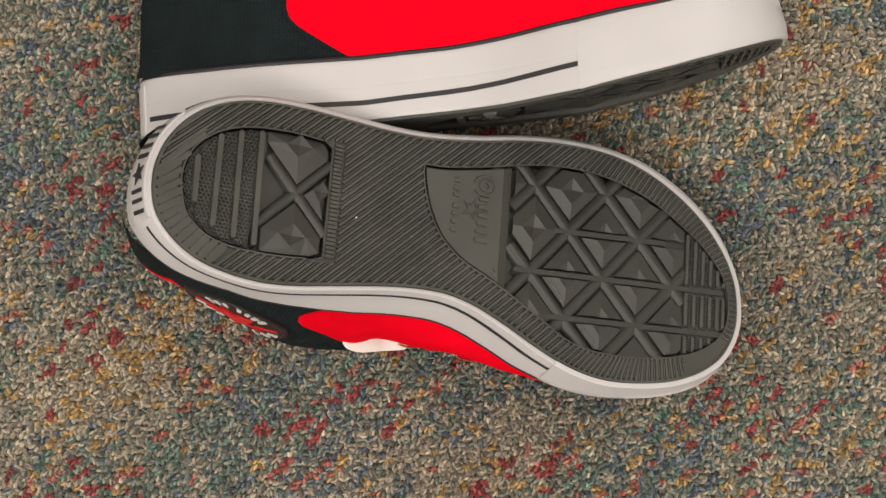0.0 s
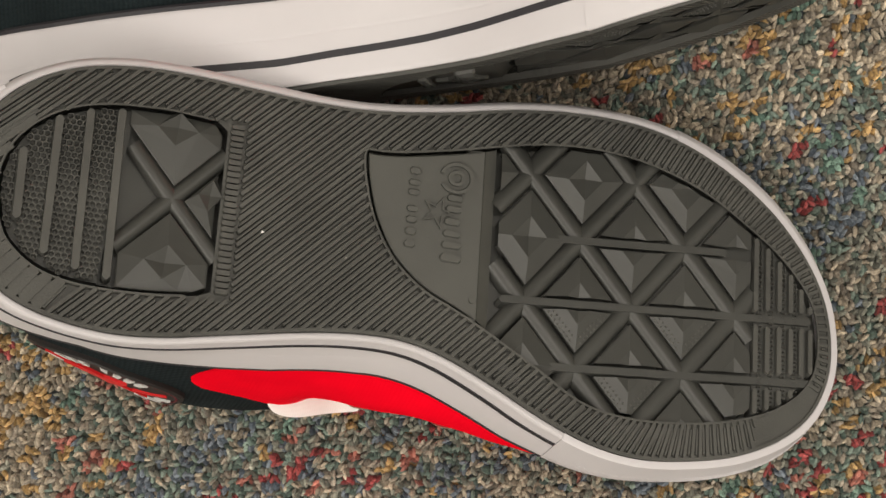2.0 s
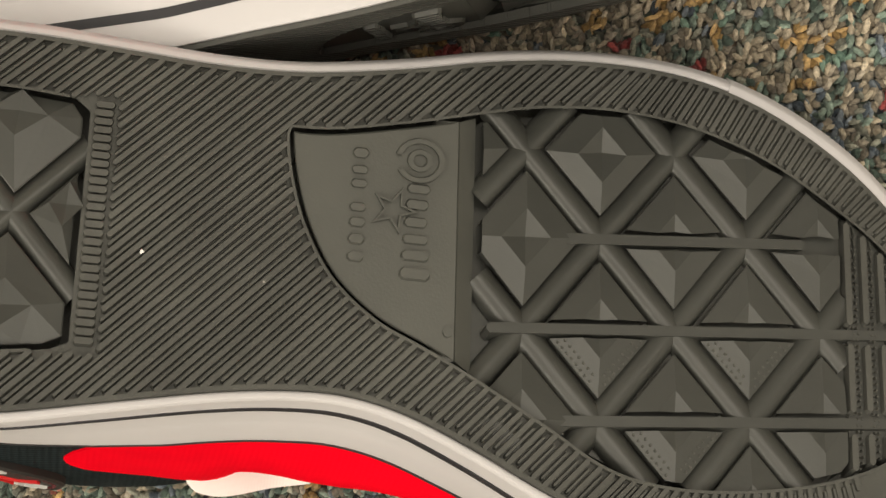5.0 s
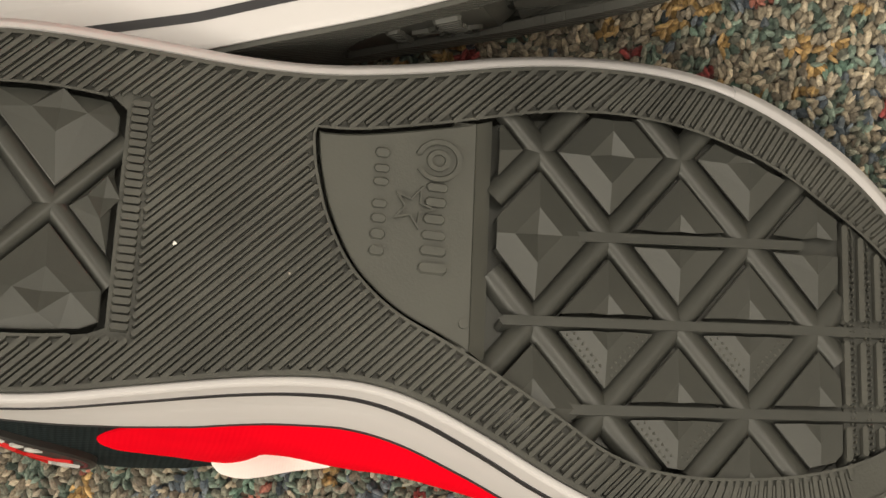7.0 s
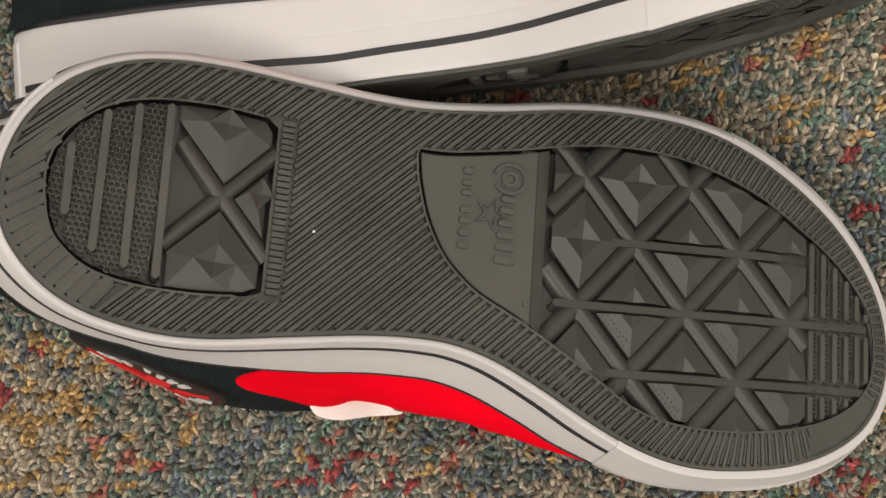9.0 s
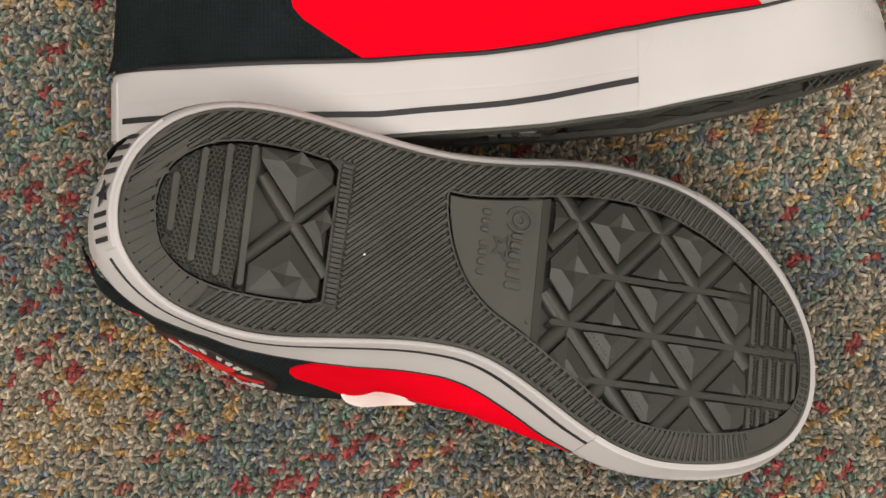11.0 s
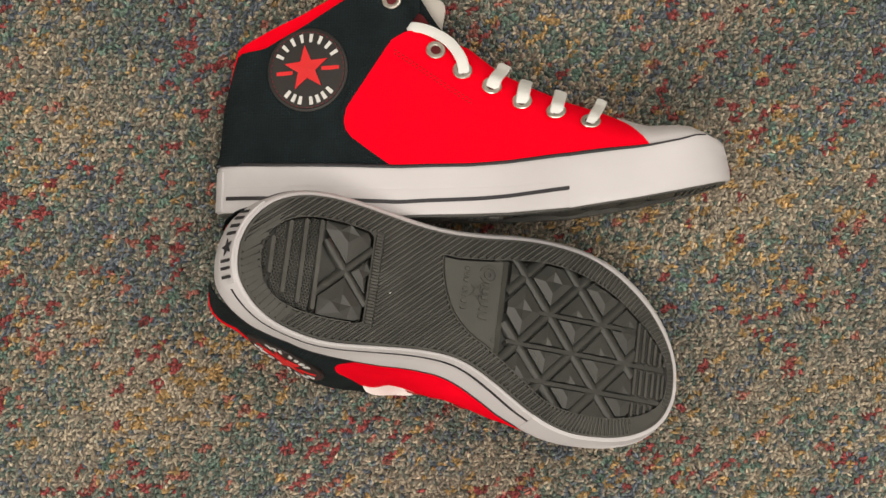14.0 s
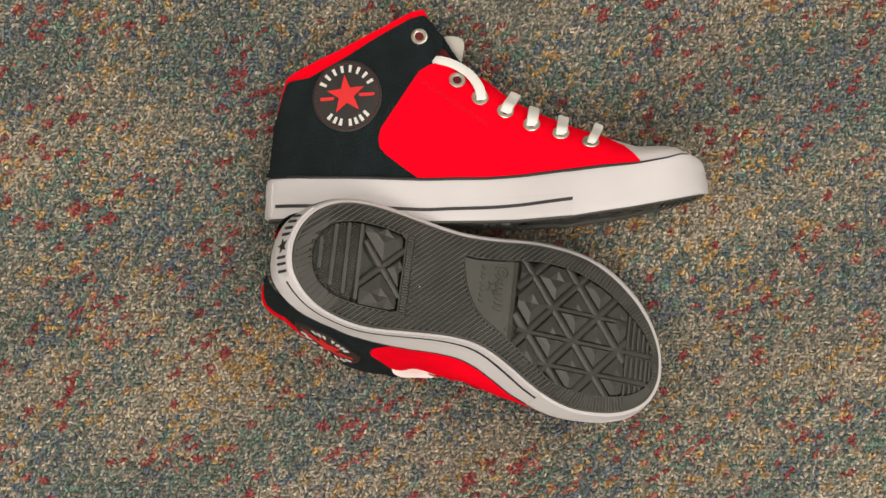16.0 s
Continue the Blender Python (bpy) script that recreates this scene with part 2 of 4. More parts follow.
class Shoe:
    """Places points of the shoe plan: stretch along the length, toe spring, mirrored or not."""

    def __init__(self, mirror, stretch, spring, root, wide=1.0, skew=0.0, lean_u=0.0, lean_v=0.0, toe_low=0.0, squat=1.0, tall=1.0, lifted=0.0, patch_up=80.0, flare=0.0, flare_low=0.0, side_flare=0.0, toe_back=0.0):
        self.mirror, self.stretch, self.spring, self.root, self.wide, self.skew = mirror, stretch, spring, root, wide, skew
        self.lean_u, self.lean_v, self.toe_low, self.squat, self.tall, self.lifted, self.patch_up, self.flare, self.flare_low, self.side_flare, self.toe_back = lean_u, lean_v, toe_low, squat, tall, lifted, patch_up, flare, flare_low, side_flare, toe_back

    def at(self, u, up, v):
        """u, height over the sole, v; metres in the shoe's own axes."""
        over = max(up - 27, 0)
        heel = min(max((30 - u) / 30, 0), 1)
        u0 = u - self.flare * heel * float(np.interp(up, [0, 14, 27, 34, 88], [self.flare_low, 1, 1, 0.9 if self.lifted else 0.55, 0.5 if self.lifted else 0.0]))
        u0 -= self.toe_back * (max(up - 5, 0) + 10) * min(max((u - 234) / 24, 0), 1)
        v -= self.side_flare * min(max((up - 6) / 20, 0), 1) * min(max((8 - v) / 18, 0), 1) * float(np.interp(u, [0, 25, 40, 60, 80, 95, 120, 150, 175, 205, 225, 245], [0, -2, -2.8, -1.0, 1.6, 3.0, 3.2, 2.0, 0.6, 0.7, 1.5, 1.9]))
        if self.lifted:
            v += 2.8 * min(max((up - 1) / 5, 0), 1) * min(max((v - 6) / 18, 0), 1)
            slack = over * (1 - float(np.interp(u, [0, 20, 45, 75, 100, 130], [0.62, 0.70, 0.78, 0.67, 0.68, 0.92])))
            over -= 0.45 * slack
            u0, v = u0 + 0.18 * slack, v + 0.25 * slack
        up = (min(up, 27) * self.squat + over * self.tall) * (1 - self.toe_low * min(max((u - 165) / 70, 0), 1))
        u, v, spring = u0 + self.lean_u * over * float(np.interp(u, [0, 20, 42, 62, 100, 150], [0.2, 0.9, 1.45, 1.8, 1.3, 0.4])), v + self.lean_v * over, self.spring * float(toe_spring(u))
        return Vector((u * self.stretch + v * self.skew, up + spring, -v * self.wide * self.mirror)) / 1000

    def skin(self, u, up, side=-1, lift=0.0):
        """A point of the upper's inner (side -1) or outer face at u and height up."""
        e = [np.interp(u, EDGE_U, EDGE[:, i]) for i in (0, 1)]
        mid, half = (e[0] + e[1]) / 2, (e[1] - e[0]) / 2 + 0.4
        lo, hi = float(fox_top(u)), float(top_line(u))
        s = min(max((up - lo) / max(hi - lo, 4), 0), 1)
        front = min(max((u - 84) / 40, 0), 1)
        open_k = 0.98 - 0.05 * s - float(np.interp(u, [8, 34], [0.06, 0.12 if self.lifted else 0.30])) * s * s
        shut_k = 1.0 * math.sqrt(max(1 - (0.985 * s) ** float(np.interp(u, [105, 150, 205], [7, 5, 2.4])), 0.0)) * (1 - 0.08 * s)
        k = open_k * (1 - front) + shut_k * front
        if side < 0:
            half += (7.0 if not self.lifted else 12.0) * math.exp(-((u - (122 if not self.lifted else 128)) / (36 if not self.lifted else 35)) ** 2) * math.sin(min(s * 1.6, 1) * math.pi / 2) * (1 - s)
            if self.lifted:
                half += 6.4 * math.exp(-((u - 54) / 26) ** 2) * math.sin(min(s, 1) * math.pi * 0.72)
                half += 2.2 * math.exp(-((u - 90) / 14) ** 2) * math.sin(min(s, 1) * math.pi)
        back = 1.0
        if u < 14:
            back = math.sqrt(max(1 - ((14 - u) / 20.5) ** 2, 0.03))
            half = np.interp(14, EDGE_U, (EDGE[:, 1] - EDGE[:, 0]) / 2) + 0.4
            mid = np.interp(14, EDGE_U, (EDGE[:, 0] + EDGE[:, 1]) / 2)
        return self.at(u, up, mid + side * (half * k * back + lift))

    def grid(self, bm, rows):
        """Faces over rows of points."""
        vs = [[bm.verts.new(p) for p in row] for row in rows]
        for a, b in zip(vs, vs[1:]):
            for i in range(len(a) - 1):
                bm.faces.new((a[i], a[i + 1], b[i + 1], b[i]))
        return vs


def panel(shoe, name, us, low, high, mat, lift, side=-1, nv=14, label="", thick=1.0):
    """A cloth panel of the upper between two height curves over us."""
    bm = bmesh.new()
    rows = [[shoe.skin(u, low(u) + (high(u) - low(u)) * k / nv, side, lift) for k in range(nv + 1)] for u in us]
    inner = [[shoe.skin(u, low(u) + (high(u) - low(u)) * k / nv, side, lift - thick) for k in range(nv + 1)] for u in us]
    a, b = shoe.grid(bm, rows), shoe.grid(bm, inner)
    n, m = len(a), nv + 1
    for i in range(n - 1):
        for j in (0, m - 1):
            bm.faces.new((a[i][j], a[i + 1][j], b[i + 1][j], b[i][j]))
    for j in range(m - 1):
        for i in (0, n - 1):
            bm.faces.new((a[i][j], a[i][j + 1], b[i][j + 1], b[i][j]))
    return part(name, bm, mat, shoe.root, label, True)


def ring(shoe, name, profile, mat, lo=None, label="", keep=None, closed_profile=True, offset=0.0):
    """Sweeps a profile of (out, height) round the sole; height may be a function of u. keep picks the stretch of the loop."""
    bm = bmesh.new()
    rows = []
    for p, nrm in zip(OUTLINE, NORMALS):
        u = p[0]
        row = []
        for o, h in profile:
            q = p + nrm * (o + offset)
            row.append(shoe.at(q[0], h(u) if callable(h) else h, q[1]))
        rows.append(row)
    n = len(rows)
    ok = [True] * n if keep is None else [keep(*OUTLINE[i]) for i in range(n)]
    vs = [[bm.verts.new(q) for q in row] if ok[i] else None for i, row in enumerate(rows)]
    m = len(profile)
    for i in range(n):
        a, b = vs[i], vs[(i + 1) % n]
        if a is None or b is None:
            if a is not None and closed_profile:
                bm.faces.new(a)
            if b is not None and closed_profile:
                bm.faces.new(b)
            continue
        for j in range(m if closed_profile else m - 1):
            bm.faces.new((a[j], a[(j + 1) % m], b[(j + 1) % m], b[j]))
    return part(name, bm, mat, shoe.root, label, True)


# ---- outsole ----
HEEL_HOLE = even(np.vstack([spline([(66, 35.4), (54, 36.2), (44.5, 35.9), (35, 34.9), (26, 32.4), (19, 28.3), (13.3, 22.3), (10.5, 15.9), (9.8, 9), (11.3, 1.4),
                                    (14.3, -6), (19, -10.7), (25, -14.3), (33, -16.4), (42, -17.1), (53, -16.9), (62, -16.1), (69, -15)], 80, False),
                            [(72.6, -13.5), (70.9, 10), (69.2, 33)]]), 150)
FORE_HOLE = even(np.vstack([spline([(110.4, 34.9), (120, 35.6), (137, 39.3), (150, 42.7), (160.6, 45.3), (171, 46.8), (182, 47.3), (195, 46.2), (208, 43), (219.5, 38.4),
                                    (231, 31.6), (241, 24.9), (249, 17.4), (254.3, 9.8), (256.4, 1.6), (256.4, -7), (254.4, -13.4), (249.4, -19.3), (241, -24.5),
                                    (229, -28.5), (216, -30.8), (202, -31.8), (190, -30.9), (180.7, -28), (171.5, -22.8), (160.5, -16.9), (151.4, -12.2),
                                    (142.4, -8), (133.4, -4.1), (126, 1), (120.3, 6.9), (115, 15.9), (111.6, 25.4), (110.2, 32), (110.0, 34.6)], 190, False)]), 190)
DEPTH = 15.0


def shrink(loop, d):
    return loop - outward(loop) * d


def prism(bm, shoe, loop, up0, up1, slope=0.0):
    """A solid over a plane loop between two heights; slope draws the second face in."""
    a = [bm.verts.new(shoe.at(u, up0, v)) for u, v in loop]
    b = [bm.verts.new(shoe.at(u, up1, v)) for u, v in (shrink(np.array(loop, float), slope) if slope else loop)]
    bm.faces.new(a)
    bm.faces.new(b[::-1])
    for i in range(len(a)):
        j = (i + 1) % len(a)
        bm.faces.new((a[i], a[j], b[j], b[i]))


def bar(bm, shoe, p, q, width, up0, up1, top=0.6, rounding=0.3):
    """A moulded bar between two points of the sole with sloping flanks and ends."""
    p, q = np.array(p, float), np.array(q, float)
    d = q - p
    length = np.linalg.norm(d)
    if length < 0.3:
        return
    d /= length
    s = np.array([-d[1], d[0]])
    loops = []
    for w, e, up in ((width / 2, 0.0, up0), (width / 2 * top, min(width * (1 - top) / 2, length / 4), up1)):
        c = width * rounding * (1 if up == up0 else 0.8)
        pts = [p + d * (e + c) + s * w, q - d * (e + c) + s * w, q - d * e + s * (w - min(c, w * 0.7)), q - d * e - s * (w - min(c, w * 0.7)),
               q - d * (e + c) - s * w, p + d * (e + c) - s * w, p + d * e - s * (w - min(c, w * 0.7)), p + d * e + s * (w - min(c, w * 0.7))]
        loops.append([bm.verts.new(shoe.at(x[0], up, x[1])) for x in pts])
    a, b = loops
    bm.faces.new(b)
    for i in range(8):
        j = (i + 1) % 8
        bm.faces.new((a[i], a[j], b[j], b[i]))


def round_bar(bm, shoe, p, q, width, up0, up1, n=7):
    """A bar with a rounded back."""
    p, q = np.array(p, float), np.array(q, float)
    d = (q - p) / np.linalg.norm(q - p)
    s = np.array([-d[1], d[0]])
    rows = []
    for e in (p, q):
        rows.append([bm.verts.new(shoe.at(*(e + s * width / 2 * math.cos(a))[:1], up0 + (up1 - up0) * math.sin(a), (e + s * width / 2 * math.cos(a))[1])) for a in np.linspace(0, math.pi, n)])
    for i in range(n - 1):
        bm.faces.new((rows[0][i], rows[0][i + 1], rows[1][i + 1], rows[1][i]))


def lug_mesh(shoe, centre, corners, clip=(), core=None):
    """A diamond lug: short walls, four facets and a sunken point."""
    bm = bmesh.new()
    c = np.array(centre, float)
    loops = []
    for k, up in ((0.9, DEPTH), (0.99, 3.0), (0.965, 2.8), (0.44, 1.2)):
        loops.append([bm.verts.new((*(c + (np.array(q) - c) * k), up)) for q in corners])
    tip = bm.verts.new((*c, 2.8))
    last = loops[-1]
    if core:
        for vert in last:
            bm.verts.remove(vert)
        last = [bm.verts.new((c[0] + core[0] * x, c[1] + core[1] * y, 1.2)) for x, y in ((1, 0), (0, 1), (-1, 0), (0, -1))]
        side = [int(round(math.atan2((q[1] - c[1]) / core[1], (q[0] - c[0]) / core[0]) / (math.pi / 2))) % 4 for q in corners]
        ring = loops[-2]
        for i in range(len(ring)):
            j = (i + 1) % len(ring)
            a, b = last[side[i]], last[side[j]]
            bm.faces.new((ring[i], ring[j], a) if a is b else (ring[i], ring[j], b, a))
        loops = loops[:-1]
    for a, b in zip(loops, loops[1:]):
        for i in range(len(a)):
            j = (i + 1) % len(a)
            bm.faces.new((a[i], a[j], b[j], b[i]))
    for i in range(len(last)):
        bm.faces.new((last[i], last[(i + 1) % len(last)], tip))
    for co, no in clip:
        geom = bm.verts[:] + bm.edges[:] + bm.faces[:]
        got = bmesh.ops.bisect_plane(bm, geom=geom, plane_co=(*co, 0), plane_no=(*no, 0), clear_outer=True)
        cut = [e for e in got["geom_cut"] if isinstance(e, bmesh.types.BMEdge)]
        if cut:
            bmesh.ops.edgeloop_fill(bm, edges=cut)
    bm.normal_update()
    if not bm.faces or sum(f.calc_area() for f in bm.faces if f.normal.z < -0.3 or f.normal.z > 0.3) < 8:
        bm.free()
        return None
    for v in bm.verts:
        v.co = shoe.at(v.co[0], v.co[2], v.co[1])
    return bm


def cut_loop(loop, p, n):
    """The part of a plane loop on the side of the line through p to which n points."""
    out = []
    for a, b in zip(loop, list(loop[1:]) + [loop[0]]):
        da, db = (a - p) @ n, (b - p) @ n
        if da >= 0:
            out.append(a)
        if da * db < 0:
            out.append(a + (b - a) * da / (da - db))
    return out


def clip_line(p, q, allowed, step=0.5):
    """The stretches of a line on which allowed holds."""
    n = max(int(np.linalg.norm(np.subtract(q, p)) / step), 2)
    t = np.linspace(0, 1, n)
    pts = np.outer(1 - t, p) + np.outer(t, q)
    ok = allowed(pts)
    runs, start = [], None
    for i, o in enumerate(np.r_[ok, False]):
        if o and start is None:
            start = i
        if not o and start is not None:
            if i - start > 3:
                runs.append((pts[start], pts[i - 1]))
            start = None
    return runs


NODE, ROW_A, ROW_B = np.array((179.0, 18.4)), np.array((33.0, 2.4)), np.array((17.3, -17.7))
PLATE_EDGE = ((151.4, 41.0), (155.1, -12.0))
TOE_EDGE = ((233.0, 30.0), (235.8, -25.0))


def edge_side(edge, keep_high_u):
    """A clipping plane (point, outer normal) along an edge."""
    (u0, v0), (u1, v1) = edge
    nrm = np.array((v0 - v1, u1 - u0), float)
    nrm /= np.linalg.norm(nrm)
    return ((u0, v0), tuple(-nrm if keep_high_u else nrm))


def hole_clips(hole, centre, reach=19.0):
    """Clipping planes along the stretch of a cavity's edge near a lug."""
    out = outward(hole)
    near = [i for i in range(0, len(hole), 3) if np.linalg.norm(hole[i] - centre) < reach and (centre - hole[i]) @ out[i] < -2]
    return [(tuple(hole[i] - out[i] * 1.4), tuple(out[i])) for i in near]


def outsole(shoe, flared=False):
    base = bmesh.new()
    loops = []
    rim = 2.2
    edge = OUTLINE + NORMALS * (0.75 if not flared else (0.75 + 2.5 * np.clip(OUTLINE[:, 1] / 20, 0, 1))[:, None])
    for loop in (edge, HEEL_HOLE, FORE_HOLE):
        vs = [base.verts.new(shoe.at(u, rim, v)) for u, v in loop]
        loops.append(vs)
    edges = [base.edges.new((vs[i], vs[(i + 1) % len(vs)])) for vs in loops for i in range(len(vs))]
    bmesh.ops.triangle_fill(base, edges=edges, use_beauty=True)
    for vs, loop, deep in list(zip(loops, (edge, HEEL_HOLE, FORE_HOLE), (17.0, DEPTH, DEPTH))):
        steps = [(0, deep)] if deep > 16 else [(0, rim + 0.25), (-5.0, rim + 2.6), (-5.0, deep)]
        for out, up in steps:
            low = [base.verts.new(shoe.at(u, up, v)) for u, v in (shrink(loop, out) if out else loop)]
            for i in range(len(vs)):
                j = (i + 1) % len(vs)
                base.faces.new((vs[i], vs[j], low[j], low[i]))
            vs = low
        base.faces.new(vs)
    sole = part("outsole", base, BLACK_RUBBER, shoe.root, "black moulded rubber outsole")

    # smooth bands along the edge and round the cavities, with capsule ridges and flat strips between them
    bm = bmesh.new()

    def band(loop, reach, keep=lambda u, v: True):
        rows = []
        for (u, v), (a, b) in zip(loop, shrink(loop, reach)):
            rows.append([bm.verts.new(shoe.at(u, rim, v)), bm.verts.new(shoe.at(u, 0.18, v)), bm.verts.new(shoe.at(a, 0.18, b)), bm.verts.new(shoe.at(a, rim, b))] if keep(u, v) else None)
        for a, b in zip(rows, rows[1:] + rows[:1]):
            if a and b:
                for i in range(3):
                    bm.faces.new((a[i], a[i + 1], b[i + 1], b[i]))

    band(edge, 0.9)
    band(HEEL_HOLE, -0.6, lambda u, v: u < 66)
    band(FORE_HOLE, -0.6)

    def on_rim(pts, gap=0.0):
        return inside(shrink(edge, 0.8 + gap), pts) & ~inside(shrink(HEEL_HOLE, -0.5 - gap), pts) & ~inside(shrink(FORE_HOLE, -0.5 - gap), pts)

    d = np.array((0.680, 0.733))
    s = np.array((-d[1], d[0]))
    low_fore, high_fore = np.array((178.0, edges_at(178.0)[0])) @ s, np.array((182.0, edges_at(182.0)[1])) @ s
    low_heel = np.array((30.0, edges_at(30.0)[0])) @ s

    def column(v):
        return np.interp(v, (-13.5, 10, 33), (72.6, 70.9, 69.2))

    def diagonal(gap):
        def allowed(pts):
            teeth = (pts[:, 0] > 68) & (pts[:, 0] < column(pts[:, 1]) + 5.4) & (pts[:, 1] > -15.5) & (pts[:, 1] < 36.5)
            across = pts @ s
            inner = pts[:, 1] < np.interp(pts[:, 0], (0, 60, 180), (12, 10, 12))
            toe = np.where(inner, across > low_fore, across > high_fore)
            heel = np.where(inner, across < low_heel, (pts[:, 0] > 16) | (across > 7.7))
            return on_rim(pts, gap) & ~teeth & toe & heel
        return allowed

    for k in range(-140, 220):
        mid = s * k * 1.375
        capsule = k % 2 == 0
        for p, q in clip_line(mid - d * 80, mid + d * 330, diagonal(0.9 if capsule else -0.5)):
            bar(bm, shoe, p, q, 0.84 if capsule else 1.36, rim, 0.60 if capsule else 0.10, 0.62 if capsule else 0.80)
    for v in np.arange(-13.2, 35.4, 1.78):
        bar(bm, shoe, (column(v) + 0.8, v), (column(v) + 4.8, v), 1.60, rim, 0.1, 0.82)
    loop = even(edge, 1500)
    nrm = outward(loop)
    gap = np.linalg.norm(loop[1] - loop[0])
    step, wide = max(int(2.7 / gap), 1), max(int(4.1 / gap), 1)
    for i in range(len(loop)):
        u, v = loop[i]
        turn = step if u > 100 else wide
        if i % turn not in (0, turn // 2):
            continue
        capsule = i % turn == 0
        side = d if v < 12 else -d
        if u > 100:
            start = (loop[i] @ s) < (low_fore if v < 12 else high_fore)
            k = min(max((228 - u) / 48, 0.1), 1)
        else:
            start = (loop[i] @ s) > low_heel and v < 11
            k = 1
            lean = radians(np.interp(v, (-22, -14, -8, -3, 2, 8, 13), (57, 48, 38, 36, 41, 48, 50)))
            side = np.array((math.cos(lean), math.sin(lean)))
        if not start:
            continue
        way = -nrm[i] * (1 - k) + side * k
        way /= np.linalg.norm(way)

        def zone(pts):
            worn = (pts[:, 0] > 238) & (pts[:, 1] < -16)
            return on_rim(pts, 0.7 if capsule else -0.5) & ~worn & ~((pts[:, 0] > 68) & (pts[:, 0] < 79))

        for a, b in clip_line(loop[i] - nrm[i] * 0.6, loop[i] + way * 26, zone)[:1]:
            if u > 100:
                bar(bm, shoe, a, b, 0.80 if capsule else 1.25, rim, np.interp(u, (190, 225), (0.60, 0.36)) if capsule else 0.10, 0.62 if capsule else 0.80)
            else:
                pitch = gap * wide * abs(float(nrm[i] @ way))
                bar(bm, shoe, a, b, 1.2 if capsule else pitch - 0.35, rim, 0.45 if capsule else 0.10, 0.9, 0.06)
    tagged(part("tread_relief", bm, BLACK_RUBBER, sole, "slanting fine tread ridges"), kind="stuff")

    # forefoot diamonds, rounded valleys, thin cross ribs
    keep_out = shrink(OUTLINE, 0.8)
    clips = [edge_side(PLATE_EDGE, True), edge_side(TOE_EDGE, False)]
    for r in range(-2, 5):
        for c in range(-4, 5):
            n0 = NODE + ROW_A * c + ROW_B * r
            centre = n0 + ROW_A / 2
            if not inside(shrink(FORE_HOLE, -9), centre[None])[0] or not 140 < centre[0] < 244:
                continue
            corners = [n0, n0 + ROW_B, n0 + ROW_A, n0 + ROW_A - ROW_B]
            inset = []
            for q in corners:
                k = 0.755
                while k > 0.3 and not inside(keep_out, (centre + (q - centre) * k)[None])[0]:
                    k -= 0.03
                inset.append(centre + (q - centre) * k)
            if not inside(keep_out, centre[None])[0]:
                continue
            across = np.array((-ROW_A[1], ROW_A[0])) / np.linalg.norm(ROW_A)
            split = r in (0, 1, 2) and centre[0] > (164, 140, 166)[min(max(r, 0), 2)]
            halves = [[(tuple(centre + across * 1.95), tuple(-across))], [(tuple(centre - across * 1.95), tuple(across))]] if split else [[]]
            for half in halves:
                bm = lug_mesh(shoe, centre, inset, clips + half + hole_clips(FORE_HOLE, centre))
                if bm is not None:
                    part("lug", bm, SHADED_RUBBER, sole)
    bm = bmesh.new()
    for k in range(-6, 7):
        for way in (ROW_B, ROW_A - ROW_B):
            mid = NODE + ROW_A * k

            def zone(pts):
                return inside(shrink(FORE_HOLE, -0.8), pts) & (pts[:, 0] > 150.6 + (41 - pts[:, 1]) * 0.07) & (pts[:, 0] < 235.5)

            for p, q in clip_line(mid - way * 4, mid + way * 4, zone):
                round_bar(bm, shoe, p, q, 6.4, 7.6, 2.7, 11)
    prism(bm, shoe, np.array([q for q in shrink(FORE_HOLE, 3.2) if 149.5 + (41 - q[1]) * 0.07 < q[0] < 236]), DEPTH, 8.0, -1.0)
    part("lattice", bm, SHADED_RUBBER, sole, smooth=True)
    for r, u0, u1 in ((0, 168, 226), (1, 155, 255), (2, 171, 256)):
        line = NODE + ROW_B * r
        way = ROW_A / np.linalg.norm(ROW_A)
        bm = bmesh.new()
        bar(bm, shoe, line + way * (u0 - line[0]), line + way * (u1 - line[0]), 3.1, DEPTH, 2.2, 0.7)
        part("cross_rib", bm, SHADED_RUBBER, sole)

    # logo plate with raised marks
    bm = bmesh.new()
    rim_in = shrink(FORE_HOLE, 1.0)
    loop = [q for q in rim_in if q[0] < 147.2 + (41 - q[1]) * 0.05]
    loop.sort(key=lambda q: math.atan2(q[1] - 16, q[0] - 136))
    loop = np.array(loop)
    layers = [[bm.verts.new(shoe.at(u, up, v)) for u, v in shrink(loop, d)] for d, up in ((0.25, 1.6), (0.0, 1.95), (2.5, 2.3), (5.0, 4.0), (5.0, DEPTH))]
    bm.faces.new(layers[0])
    bm.faces.new(layers[-1][::-1])
    for a, b in zip(layers, layers[1:]):
        for i in range(len(a)):
            j = (i + 1) % len(a)
            bm.faces.new((a[i], a[j], b[j], b[i]))
    ends = sorted(loop, key=lambda q: q[0] - 147.2 - (41 - q[1]) * 0.05)[-8:]
    far, near = max(ends, key=lambda q: q[1]), min(ends, key=lambda q: q[1])
    slope = [(far, 1.62), (near, 1.62), (near + np.array((3.9, -1.6)), 4.6), (far + np.array((3.9, 0.6)), 4.6)]
    low = [bm.verts.new(shoe.at(q[0], DEPTH, q[1])) for q, up in slope]
    top = [bm.verts.new(shoe.at(q[0], up, q[1])) for q, up in slope]
    bm.faces.new(top)
    for i in range(4):
        bm.faces.new((low[i], low[(i + 1) % 4], top[(i + 1) % 4], top[i]))
    plate = part("plate", bm, PLATE_RUBBER, sole, "smooth rubber plate with raised marks")
